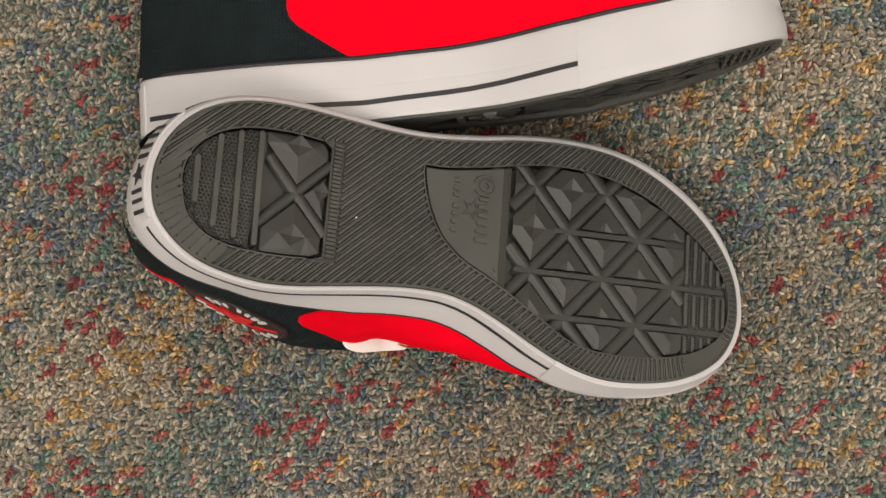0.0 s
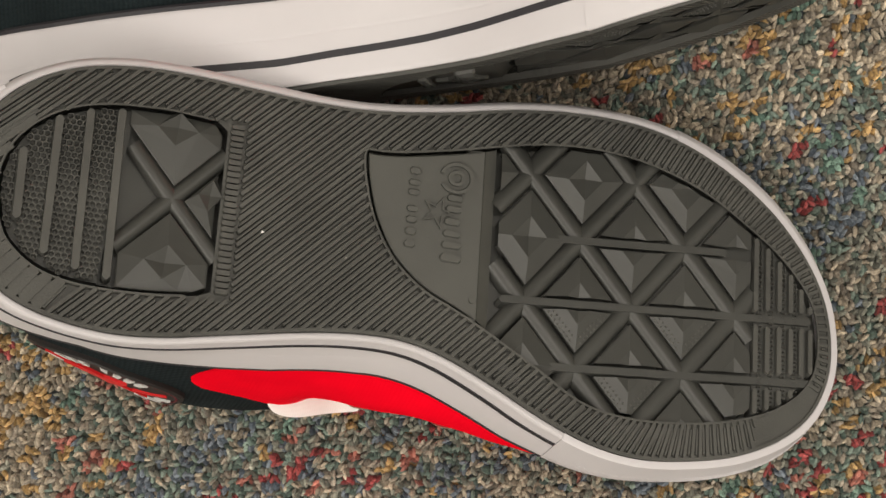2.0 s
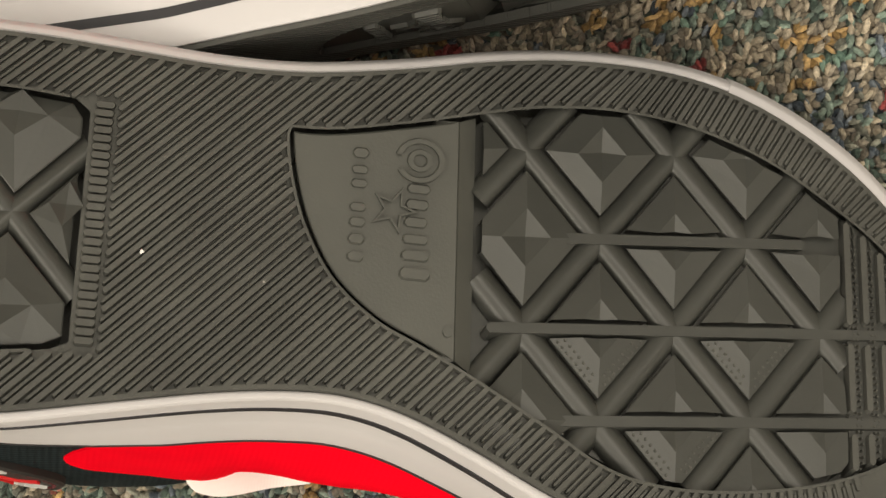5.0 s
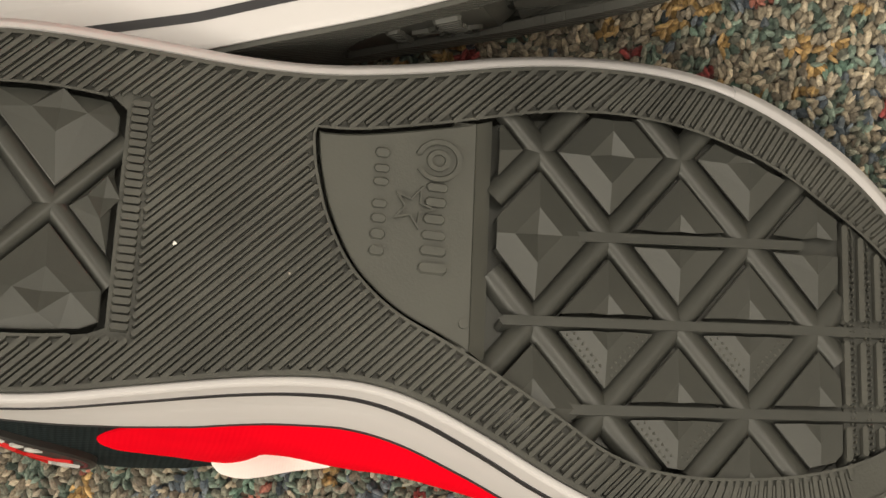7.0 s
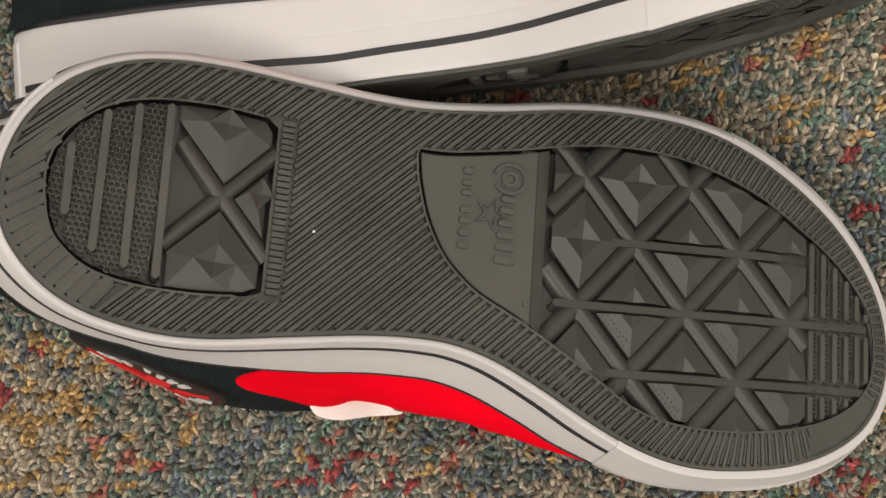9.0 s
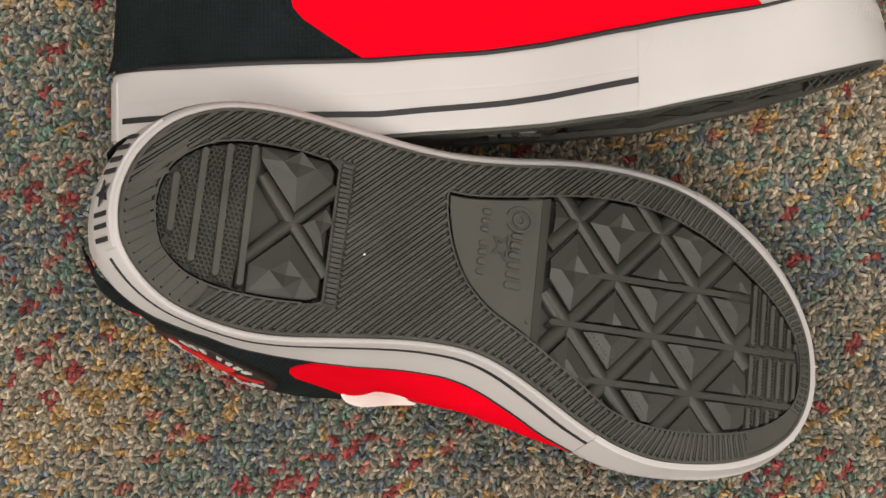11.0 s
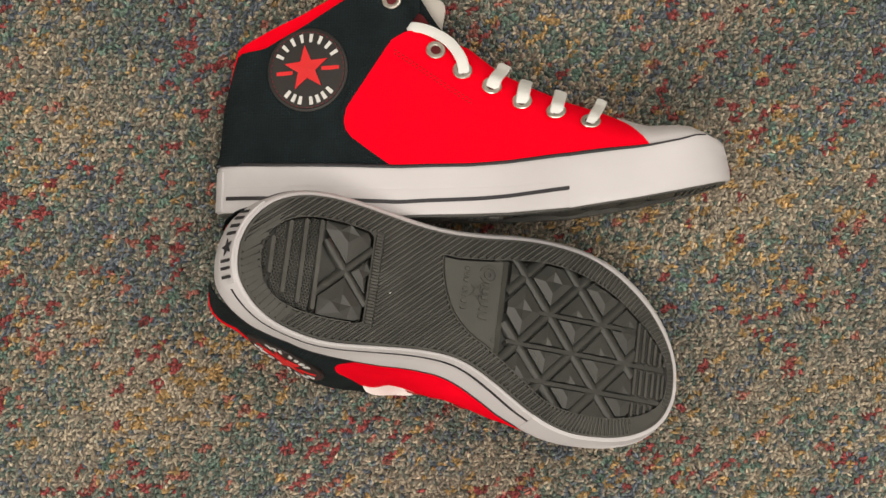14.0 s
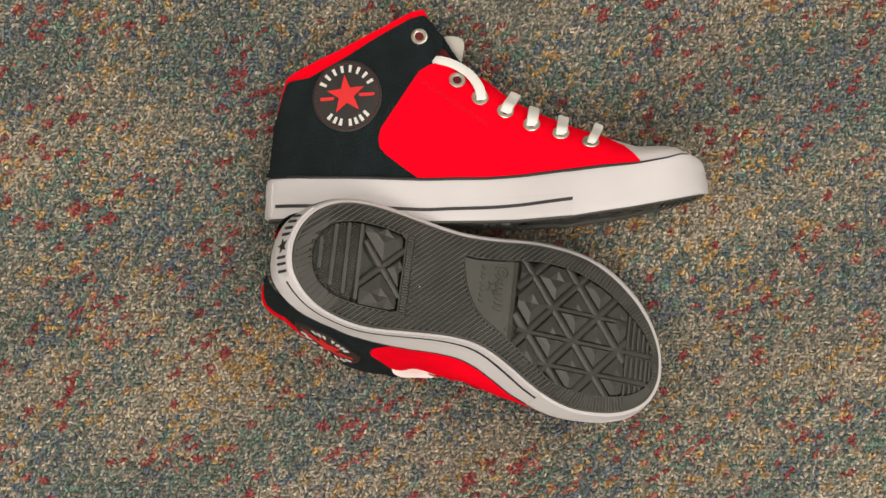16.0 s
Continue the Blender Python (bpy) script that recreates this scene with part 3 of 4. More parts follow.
    marks = [(v0, 127.2 + (32 - v0) * 0.05, 123.7 + (32 - v0) * 0.05, w) for v0, w in ((31.2, 2.9), (27.6, 2.3), (24.6, 2.3), (19.6, 2.4), (16.4, 2.6), (12.9, 2.9), (9.2, 2.6))]
    marks += [(v0, u1, 136.0, w) for v0, u1, w in ((24.8, 141, 2.6), (21.4, 141, 2.8), (17.6, 141, 2.8), (14.0, 141.5, 2.6), (10.6, 142, 2.8), (6.8, 142.6, 3.2))]
    for v0, u0, u1, w in marks:
        bm = bmesh.new()
        bar(bm, shoe, (u0, v0), (u1, v0), w * 0.82, 1.7, 0.45, 0.78)
        part("raised_bar", bm, PLATE_RUBBER, plate)
    bm = bmesh.new()
    for radius, turn0, turn1 in ((4.3, -2.6, 2.9), (1.9, 0.0, 6.2832)):
        rows = [[bm.verts.new(shoe.at(138.2 + (radius + o) * 1.1 * math.cos(t), up, 31.0 + (radius + o) * math.sin(t))) for o, up in ((-0.65, 1.7), (-0.5, 0.5), (0.5, 0.5), (0.65, 1.7))] for t in np.linspace(turn0, turn1, 25)]
        for a, b in zip(rows, rows[1:]):
            for i in range(3):
                bm.faces.new((a[i], a[i + 1], b[i + 1], b[i]))
    part("raised_ring", bm, PLATE_RUBBER, plate)
    bm = bmesh.new()
    star_ring(bm, shoe, (133.6, 19.8), 5.2, 0.0)
    part("star", bm, PLATE_RUBBER, plate)
    bm = bmesh.new()
    ang = np.linspace(0, 2 * math.pi, 9)[:-1]
    prism(bm, shoe, np.stack([147.4 + 1.1 * np.cos(ang), -4.4 + 1.1 * np.sin(ang)], 1), 1.7, 0.8)
    part("dot", bm, PLATE_RUBBER, plate)

    # heel: slanting bars, studs and four lugs round a cross
    heel_bars = [((14.6, 19.4), (16.9, -2.0)), ((22.2, 30.2), (25.9, -10.6)), ((30.1, 33.6), (35.0, -13.6)), ((38.6, 35.2), (43.8, -15.0))]
    for p, q in heel_bars:
        bm = bmesh.new()
        bar(bm, shoe, p, q, 3.3, DEPTH, 0.7, 0.66)
        part("heel_bar", bm, BLACK_RUBBER, sole)
    x0 = np.array((57.3, 11.0))
    arms = [np.array(w) / np.linalg.norm(w) for w in ((28.5, -27.9), (24.9, 27.6))]
    block = even(shrink(HEEL_HOLE, 1.3), 44)
    for tip in ((55.2, 31.4), (58.6, -7.1), (48.6, 10.3), (67.6, 13.6)):
        c = np.array(tip)
        loop = cut_loop(list(block), np.array((41.0, 34.0)), np.array((0.995, 0.105)))
        for w in arms:
            n = np.array((-w[1], w[0]))
            n = n if (c - x0) @ n > 0 else -n
            loop = cut_loop(loop, x0 + n * 2.5, n)
        if len(loop) > 3:
            part("lug", lug_mesh(shoe, c, loop, core=(5.9, 4.9) if abs(c[1] - 11) > 9 else (3.4, 4.6)), SHADED_RUBBER, sole)
    bm = bmesh.new()
    for way in arms:
        def zone(pts):
            return inside(shrink(HEEL_HOLE, -0.8), pts) & (pts[:, 0] > 43.2)
        for p, q in clip_line(x0 - way * 60, x0 + way * 60, zone):
            round_bar(bm, shoe, p, q, 6.0, 7.6, 2.4, 11)
    prism(bm, shoe, np.array([q for q in shrink(HEEL_HOLE, 3.2) if q[0] > 40]), DEPTH, 8.0, -1.0)
    part("heel_cross", bm, SHADED_RUBBER, sole, smooth=True)
    studs = bmesh.new()

    def stud(u, v, r):
        low = [studs.verts.new(shoe.at(u + r * math.cos(a), 5.4, v + r * math.sin(a))) for a in (0.5, 2.07, 3.64, 5.21)]
        top = [studs.verts.new(shoe.at(u + r * 0.6 * math.cos(a), 1.9, v + r * 0.6 * math.sin(a))) for a in (0.5, 2.07, 3.64, 5.21)]
        studs.faces.new(top)
        for i in range(4):
            studs.faces.new((low[i], low[(i + 1) % 4], top[(i + 1) % 4], top[i]))

    def dimple(u, v):
        """One six-sided cell of the heel's net, with a round hollow in it."""
        rim6 = ((0.875, 0.528), (0, 1.022), (-0.875, 0.528), (-0.875, -0.528), (0, -1.022), (0.875, -0.528))
        rows = [[studs.verts.new(shoe.at(u + x * k, up, v + y * k)) for x, y in rim6] for k, up in ((1.0, 2.7), (0.80, 2.75), (0.58, 4.4))]
        for a, b in zip(rows, rows[1:]):
            for k in range(6):
                studs.faces.new((a[k], a[(k + 1) % 6], b[(k + 1) % 6], b[k]))
        studs.faces.new(rows[-1])

    for i, v in enumerate(np.arange(-17, 36, 1.55)):
        for u in np.arange(10, 43, 1.75):
            u2 = u + (0.875 if i % 2 else 0) - v * 0.05 + 0.9
            pt = np.array([[u2, v]])
            near = min(abs(u2 - np.interp(v, (q[1], p[1]), (q[0], p[0]))) for p, q in heel_bars)
            if near > 1.0 and u2 < 40 - v * 0.05 and inside(shrink(HEEL_HOLE, 1.9), pt)[0]:
                dimple(u2, v)
    toe_u = (235.6, 239.5, 243.4, 247.2, 250.7, 253.7)
    for i, v in enumerate(np.arange(-26, 30, 1.3)):
        for a in toe_u[:4]:
            for du in (1.45, 2.35):
                pt = np.array([[a + du - v * 0.045 + (0.2 if i % 2 else 0), v]])
                if inside(shrink(FORE_HOLE, 0.8), pt)[0]:
                    stud(pt[0][0], v, 0.42)
    bm = bmesh.new()
    prism(bm, shoe, shrink(HEEL_HOLE, 2.0)[shrink(HEEL_HOLE, 2.0)[:, 0] < 42.5], DEPTH, 4.6)
    part("stud_bed", bm, SHADED_RUBBER, sole)
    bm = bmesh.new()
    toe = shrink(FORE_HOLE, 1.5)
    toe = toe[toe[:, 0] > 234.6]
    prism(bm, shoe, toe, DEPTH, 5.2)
    part("stud_bed", bm, SHADED_RUBBER, sole)
    # dotted strips on the inner-side lugs
    for r in (1, 2, 3):
        for c in range(-4, 3):
            n0 = NODE + ROW_A * c + ROW_B * r
            centre = n0 + ROW_A / 2
            if not 166 < centre[0] < 226 or centre[1] > 4:
                continue
            low = n0 + ROW_B
            for start, end in ((n0, low), (low, n0 + ROW_A)):
                for k in (0.90, 0.76):
                    k2 = k * 0.755
                    up = 1.2 + (k - 0.44) / 0.525 * 1.6
                    a, b = centre + (start - centre) * k2, centre + (end - centre) * k2
                    for t in np.arange(0.12, 0.9, 1.5 / np.linalg.norm(b - a)):
                        q = a + (b - a) * t
                        if not inside(shrink(FORE_HOLE, 2.4), q[None])[0] or min(abs((q - NODE - ROW_B * j) @ np.array((-ROW_A[1], ROW_A[0])) / np.linalg.norm(ROW_A)) for j in (1, 2)) < 2.3:
                            continue
                        ring0 = [studs.verts.new(shoe.at(q[0] + 0.42 * math.cos(w), up + 0.15, q[1] + 0.42 * math.sin(w))) for w in np.arange(5) * 1.2566]
                        ring1 = [studs.verts.new(shoe.at(q[0] + 0.25 * math.cos(w), up - 0.4, q[1] + 0.25 * math.sin(w))) for w in np.arange(5) * 1.2566]
                        studs.faces.new(ring1)
                        for i in range(5):
                            studs.faces.new((ring0[i], ring0[(i + 1) % 5], ring1[(i + 1) % 5], ring1[i]))
    tagged(part("tread_studs", studs, BLACK_RUBBER, sole), kind="stuff")
    for u in toe_u:
        def zone(pts):
            gap = np.min([np.abs((pts - NODE - ROW_B * r) @ np.array((-ROW_A[1], ROW_A[0])) / np.linalg.norm(ROW_A)) for r in (1, 2)], 0)
            return inside(shrink(FORE_HOLE, 0.4), pts) & (gap > 1.7)
        for p, q in clip_line((u - 0.9, 31), (u + 1.7, -28), zone):
            bm = bmesh.new()
            bar(bm, shoe, p, q, 2.0, DEPTH, 0.6, 0.7)
            part("toe_bar", bm, BLACK_RUBBER, sole)
    return sole


def star_points(c, r, turn, inner=0.40):
    return [(c[0] + (r if i % 2 == 0 else r * inner) * math.cos(turn + i * math.pi / 5), c[1] + (r if i % 2 == 0 else r * inner) * math.sin(turn + i * math.pi / 5)) for i in range(10)]


def star_ring(bm, shoe, c, r, turn):
    """An outlined star standing proud of the plate."""
    outer, inner = star_points(c, r, turn), star_points(c, r * 0.76, turn)
    rows = [[bm.verts.new(shoe.at(u, up, v)) for u, v in loop] for loop, up in ((outer, 1.7), (outer, 0.5), (inner, 0.5), (inner, 1.7))]
    for a, b in zip(rows, rows[1:]):
        for i in range(10):
            j = (i + 1) % 10
            bm.faces.new((a[i], a[j], b[j], b[i]))


# ---- upper ----
def low_fox(u):
    return float(fox_top(u)) - float(np.interp(u, [10, 18], [-0.3, 3.0]))


def ribbon(shoe, name, pts, width, thick, mat, parent, label=""):
    """A flat band along points of the shoe's own axes, its width lying across the path; each point is (place, across, out)."""
    bm = bmesh.new()
    rows = []
    for p, across, out in pts:
        a, o = Vector(across).normalized() * width / 2, Vector(out).normalized() * thick / 2
        rows.append([p + a * x + o * y for x, y in ((-1, 0), (-0.86, 0.8), (-0.4, 1.1), (0.4, 1.1), (0.86, 0.8), (1, 0), (0.86, -0.8), (-0.86, -0.8))])
    vs = [[bm.verts.new(q) for q in row] for row in rows]
    for a, b in zip(vs, vs[1:]):
        for i in range(8):
            bm.faces.new((a[i], a[(i + 1) % 8], b[(i + 1) % 8], b[i]))
    bm.faces.new(vs[0])
    bm.faces.new(vs[-1][::-1])
    return part(name, bm, mat, parent, label, True)


def skin_frame(shoe, u, up, side=-1):
    p = shoe.skin(u, up, side)
    du, dup = shoe.skin(u + 1, up, side) - p, shoe.skin(u, up + 1, side) - p
    out = du.cross(dup).normalized()
    ref = shoe.skin(u, up, side, 1.0) - p
    return p, du.normalized(), dup.normalized(), out if out.dot(ref) > 0 else -out


def upper(shoe):
    us = np.linspace(-3.2, 88.6, 46)
    collar = lambda u: float(np.interp(u, [-3, 2, 4, 18, 40, 60, 77, 86, 92, 99, 104], [60, 86, 89, 92, 106, 120, 131, 134, 128, 117, 116]))
    if shoe.lifted:
        full = collar
        collar = lambda u: full(u) - float(np.interp(u, [0, 30, 60], [13, 12, 2]))
    for side in (-1, 1):
        lining_top = lambda u, s=side: float(top_line(u)) - (8 if s > 0 and u < 40 else 0) - (6 if shoe.lifted and u > 34 else 0)
        panel(shoe, "collar_lining", np.linspace(-2, 90, 40), lambda u: collar(u) - 12, lining_top, RED_LINING, -0.6, side, 6, "red cloth collar lining")
        panel(shoe, "quarter", us, low_fox, lambda u: min(collar(u), float(top_line(u)) + 14), BLACK_CANVAS, 0.8, side, 22, "black ribbed canvas quarter")
        panel(shoe, "eyestay", np.linspace(88.4, 97.6, 10), lambda u: float(np.interp(u, [88.4, 97.6], [98.5, 114.6])), lambda u: max(collar(u), float(np.interp(u, [88.4, 97.6], [99, 115.6]))), BLACK_CANVAS, 0.75, side, 8, "black canvas eyelet tab")
        k = 4.0 if shoe.lifted else 0.0
        red_us = np.r_[np.linspace(61.5 + k, 66 + k, 6), np.linspace(67 + k, 218.8, 71)]
        high = lambda u: max(float(np.interp(u, [61.4 + k, 62.5 + k, 66 + k, 84 + k * 0.6, 90 + k * 0.4, 94 + k * 0.2, 97, 124, 141, 163, 195, 204, 209, 215, 219], [54, 60, 66, 97, 101.5, 103, 103, 93.5, 79.5, 67.5, 51.5, 45.5, 41.5, 34, 27.6])), 0)
        low = lambda u: float(np.interp(u, [61.4 + k, 62.5 + k, 66 + k, 75 + k * 0.6, 86 + k * 0.4, 90, 221], [52, 47.5, 43.5, 37, 29.5, 27.5, 27.5])) if u < 90 else float(fox_top(u)) - 2.0
        vamp = panel(shoe, "vamp", red_us, low, high, RED_CANVAS, 1.3, side, 20, "bright red canvas vamp panel")
        if side < 0 and not shoe.lifted:
            for off in (0.0, 2.0):
                stitches(shoe, [(86, 92 - off), (95, 86 - off), (105, 78.5 - off), (117, 70 - off), (129, 62 - off)], RED_THREAD, vamp, "dark red stitching")
            stitches(shoe, [(80, 100), (70, 82), (62, 67), (58.6, 58), (58.6, 51), (62, 44), (72, 36.5), (84, 29.5)], BLACK_THREAD, vamp, "black stitching")
        panel(shoe, "toe_cap", np.linspace(202, 262, 28), low_fox, lambda u: float(top_line(u)), TOECAP, 0.2, side, 12, "white rubber toe cap")
    h = lambda u: float(fox_top(u))
    slim = lambda u: float(np.interp(u, [195, 225, 252], [1.0, 0.5, 0.25]))
    ring(shoe, "foxing", [(-2, 4.5), (0.5, 3.2), (0.95, 1.7), (1.4, 1.35), (2.2, 1.45), (2.6, 2.2), (2.66, 3.0), (2.7, 5.0), (2.7, 15.2), (2.7, 15.9), (2.71 if shoe.lifted else 2.62, 16.2), (2.73, 16.5), (2.75, 17.2), (2.8, lambda u: h(u) - 2.4), (2.8, lambda u: h(u) - 1.2), (2.5, lambda u: h(u) - 0.3), (2.0, h), (-2, h)],
         WHITE_RUBBER, label="white rubber foxing band")
    ring(shoe, "piping", [(0.3, lambda u: h(u) - 0.6), (2.8, lambda u: h(u) - 0.3), (2.9, lambda u: h(u) + 0.8 * slim(u)), (2.1, lambda u: h(u) + 1.6 * slim(u)), (0.3, lambda u: h(u) + 1.6 * slim(u))], STRIPE_INK, label="thin black edge piping",
         keep=lambda u, v: u < 252)
    sh = lambda u: float(np.interp(u, [0, 93, 134, 176], [9.2, 8.0, 8.6, 11.0] if shoe.lifted else [9.6, 9.0, 9.8, 12.0]))
    thin = lambda u: float(np.interp(u, [60, 110, 150], [0.55, 0.75, 1.2])) if shoe.lifted else 1.1
    ring(shoe, "stripe", [(2.2, lambda u: sh(u) - thin(u)), (3.0, lambda u: sh(u) - thin(u)), (3.0, lambda u: sh(u) + thin(u)), (2.2, lambda u: sh(u) + thin(u))], STRIPE_INK, label="dark line round the foxing",
         keep=lambda u, v: (u < 181 if v < 0 else u < 206) and not (u < 16 and -10 < v < 34))
    bumper = ring(shoe, "toe_bumper", [(1, 1.0), (2.6, 1.0), (3.05, 1.5), (3.2, 7.0), (3.3, lambda u: h(u) - 6), (3.2, lambda u: h(u) - 1.3), (2.9, lambda u: h(u) - 0.5), (2.0, lambda u: h(u) - 0.2), (1, lambda u: h(u) - 0.2)], WHITE_RUBBER,
         label="white textured rubber toe bumper", keep=lambda u, v: u > (178 if v < 0 else 205))
    # knurled band on the bumper
    bm = bmesh.new()
    loop = even(OUTLINE, 700)
    nrm = outward(loop)
    for i, (p, q) in enumerate(zip(loop, nrm)):
        if p[0] > (184 if p[1] < 0 else 208) and i % 2 == 0:
            t = np.array((q[1], -q[0]))
            top = h(p[0]) - 2.6
            for way in (1, -1) if p[0] > 214 else (1,):
                a = [p + q * 3.0 - t * 0.9, p + q * 3.0 + t * 0.9, p + q * 3.32]
                b = [x + t * 3.4 * way for x in a]
                va = [bm.verts.new(shoe.at(x[0], top, x[1])) for x in a]
                vb = [bm.verts.new(shoe.at(x[0], top - 6.0, x[1])) for x in b]
                for k in range(3):
                    bm.faces.new((va[k], va[(k + 1) % 3], vb[(k + 1) % 3], vb[k]))
                bm.faces.new(va)
                bm.faces.new(vb)
    part("knurling", bm, WHITE_RUBBER, bumper)
    # heel label with dark marks
    heel = ring(shoe, "heel_label", [(2.0, 2.6), (3.6, 2.6), (3.5, 3.4), (3.4, 24.2), (3.1, 25.2), (2.0, 25.2)], WHITE_RUBBER, label="white rubber heel label",
         keep=lambda u, v: u < 14 and -9.5 < v < 33)
    heel_marks(shoe, heel)
    ankle_patch(shoe)
    lacing(shoe)
    tongue(shoe)


def stitches(shoe, path, mat, parent, label, pitch=2.3):
    """A row of short raised stitches along (u, height) points of the inner face."""
    line = even(spline(path, 80, False), 400, False)
    run = np.r_[0, np.cumsum(np.linalg.norm(np.diff(line, axis=0), axis=1))]
    bm = bmesh.new()
    for s0 in np.arange(0, run[-1] - pitch, pitch):
        a, b = [np.array([np.interp(s, run, line[:, i]) for i in (0, 1)]) for s in (s0, s0 + pitch * 0.62)]
        d = (b - a) / np.linalg.norm(b - a)
        n = np.array((-d[1], d[0])) * 0.28
        low = [bm.verts.new(shoe.skin(q[0], q[1], -1, 1.2)) for q in (a + n, b + n, b - n, a - n)]
        top = [bm.verts.new(shoe.skin(q[0], q[1], -1, 1.75)) for q in (a + d * 0.2 + n * 0.6, b - d * 0.2 + n * 0.6, b - d * 0.2 - n * 0.6, a + d * 0.2 - n * 0.6)]
        bm.faces.new(top)
        for i in range(4):
            bm.faces.new((low[i], low[(i + 1) % 4], top[(i + 1) % 4], top[i]))
    part("stitching", bm, mat, parent, label)


def heel_marks(shoe, label):
    """Dark blocks and a star on the heel label."""
    mid = np.argmin(np.abs(OUTLINE[:, 1] - 10) + 1000 * (OUTLINE[:, 0] > 50))
    n = len(OUTLINE)
    gap = np.linalg.norm(OUTLINE[1] - OUTLINE[0])

    def at(s, up, o):
        k = int(math.floor(s / gap))
        f = s / gap - k
        p = OUTLINE[(mid + k) % n] * (1 - f) + OUTLINE[(mid + k + 1) % n] * f
        q = NORMALS[(mid + k) % n] * (1 - f) + NORMALS[(mid + k + 1) % n] * f
        return shoe.at(p[0] + q[0] * o, up, p[1] + q[1] * o)

    def block(name, loop):
        bm = bmesh.new()
        a = [bm.verts.new(at(s, up, 3.2)) for s, up in loop]
        b = [bm.verts.new(at(s, up, 3.65)) for s, up in loop]
        bm.faces.new(b)
        for i in range(len(a)):
            j = (i + 1) % len(a)
            bm.faces.new((a[i], a[j], b[j], b[i]))
        part(name, bm, STRIPE_INK, label)

    low = 4.6 if shoe.lifted else 8.0
    for s0 in (-16.6, -12.4, -8.6, 4.4, 8.2, 12.2, 16.4):
        if abs(s0) > 9 and not shoe.lifted:
            continue
        block("mark", [(s0 - 0.75, low), (s0 + 0.75, low), (s0 + 0.75, low + 7.5), (s0 - 0.75, low + 7.5)])
    block("star", star_points((-2.1, low + 4.0), 4.2, math.pi / 2))


def on_skin(shoe, u0, up0, scale=1.0, side=-1):
    """Maps millimetres round a point of the upper to the shoe's axes, lifted off the cloth."""
    return lambda a, b, lift: shoe.skin(u0 + a * scale / shoe.stretch, up0 + b * scale, side, lift)


def raised(shoe, name, put, loop, low, top, mat, parent, label=""):
    """A thin raised shape with a middle point, laid on the upper."""
    bm = bmesh.new()
    a = [bm.verts.new(put(x, y, low)) for x, y in loop]
    b = [bm.verts.new(put(x, y, top)) for x, y in loop]
    c = np.mean(loop, 0)
    m = bm.verts.new(put(c[0], c[1], top))
    for i in range(len(a)):
        j = (i + 1) % len(a)
        bm.faces.new((a[i], a[j], b[j], b[i]))
        bm.faces.new((b[i], b[j], m))
    return part(name, bm, mat, parent, label)


def arc_block(r0, r1, a0, a1):
    angles = np.radians(np.linspace(a0, a1, 4))
    return [(r1 * math.cos(t), r1 * math.sin(t)) for t in angles] + [(r0 * math.cos(t), r0 * math.sin(t)) for t in angles[::-1]]


def ankle_patch(shoe):
    put = on_skin(shoe, 38.6 if shoe.lifted else 41.2, shoe.patch_up, 0.88 if shoe.lifted else 1.0)
    bm = bmesh.new()
    rings = [(23.0, 0.8), (23.0, 2.2), (22.4, 2.7), (21.6, 2.7), (21.2, 2.2), (14.0, 2.2), (7.0, 2.2)]
    rows = [[bm.verts.new(put(r * math.cos(t), r * math.sin(t), h)) for t in np.linspace(0, 2 * math.pi, 49)[:-1]] for r, h in rings]
    for a, b in zip(rows, rows[1:]):
        for i in range(48):
            j = (i + 1) % 48
            bm.faces.new((a[i], a[j], b[j], b[i]))
    tip = bm.verts.new(put(0, 0, 2.2))
    for i in range(48):
        bm.faces.new((rows[-1][i], rows[-1][(i + 1) % 48], tip))
    patch = part("ankle_patch", bm, PATCH_BASE, shoe.root, "round dark rubber patch with a red star", True)
    bm = bmesh.new()
    for k in range(44):
        a0 = k * 360 / 44
        loop = arc_block(20.5, 21.1, a0, a0 + 4.6)
        a = [bm.verts.new(put(x, y, 2.1)) for x, y in loop]
        b = [bm.verts.new(put(x, y, 2.6)) for x, y in loop]
        bm.faces.new(b)
        for i in range(8):
            bm.faces.new((a[i], a[(i + 1) % 8], b[(i + 1) % 8], b[i]))
    part("stitching", bm, PATCH_THREAD, patch)
    raised(shoe, "star", put, star_points((-0.6, 0.6), 13.0, math.radians(98)), 2.1, 3.1, PATCH_RED, patch, "raised red star")
    for a in np.linspace(157, 33, 8):
        raised(shoe, "letter_bar", put, arc_block(15.2, 19.8, a + 3.0, a - 3.0), 2.1, 2.8, PATCH_WHITE, patch)
    for a in (-128, -114, -101, -80, -67, -54, -40):
        raised(shoe, "letter_bar", put, arc_block(15.0, 19.4, a - 3.4, a + 3.4), 2.1, 2.8, PATCH_WHITE, patch)
    for x0, x1, y0, y1 in ((-17.5, -8.5, -3.6, -1.6), (8.0, 18.0, -0.2, 1.8)):
        raised(shoe, "script_bar", put, [(x0, y0), ((x0 + x1) / 2, y0 + 0.2), (x1, y0 + 0.9), (x1, y1 + 0.7), ((x0 + x1) / 2, y1 + 0.4), (x0, y1)], 2.1, 2.7, PATCH_RED, patch)


EYELETS = [(83.4, 119.2), (107.0, 90.9), (121.4, 79.4), (136.9, 70.4), (153.2, 61.0), (170.8, 53.6), (188.4, 45.4)]


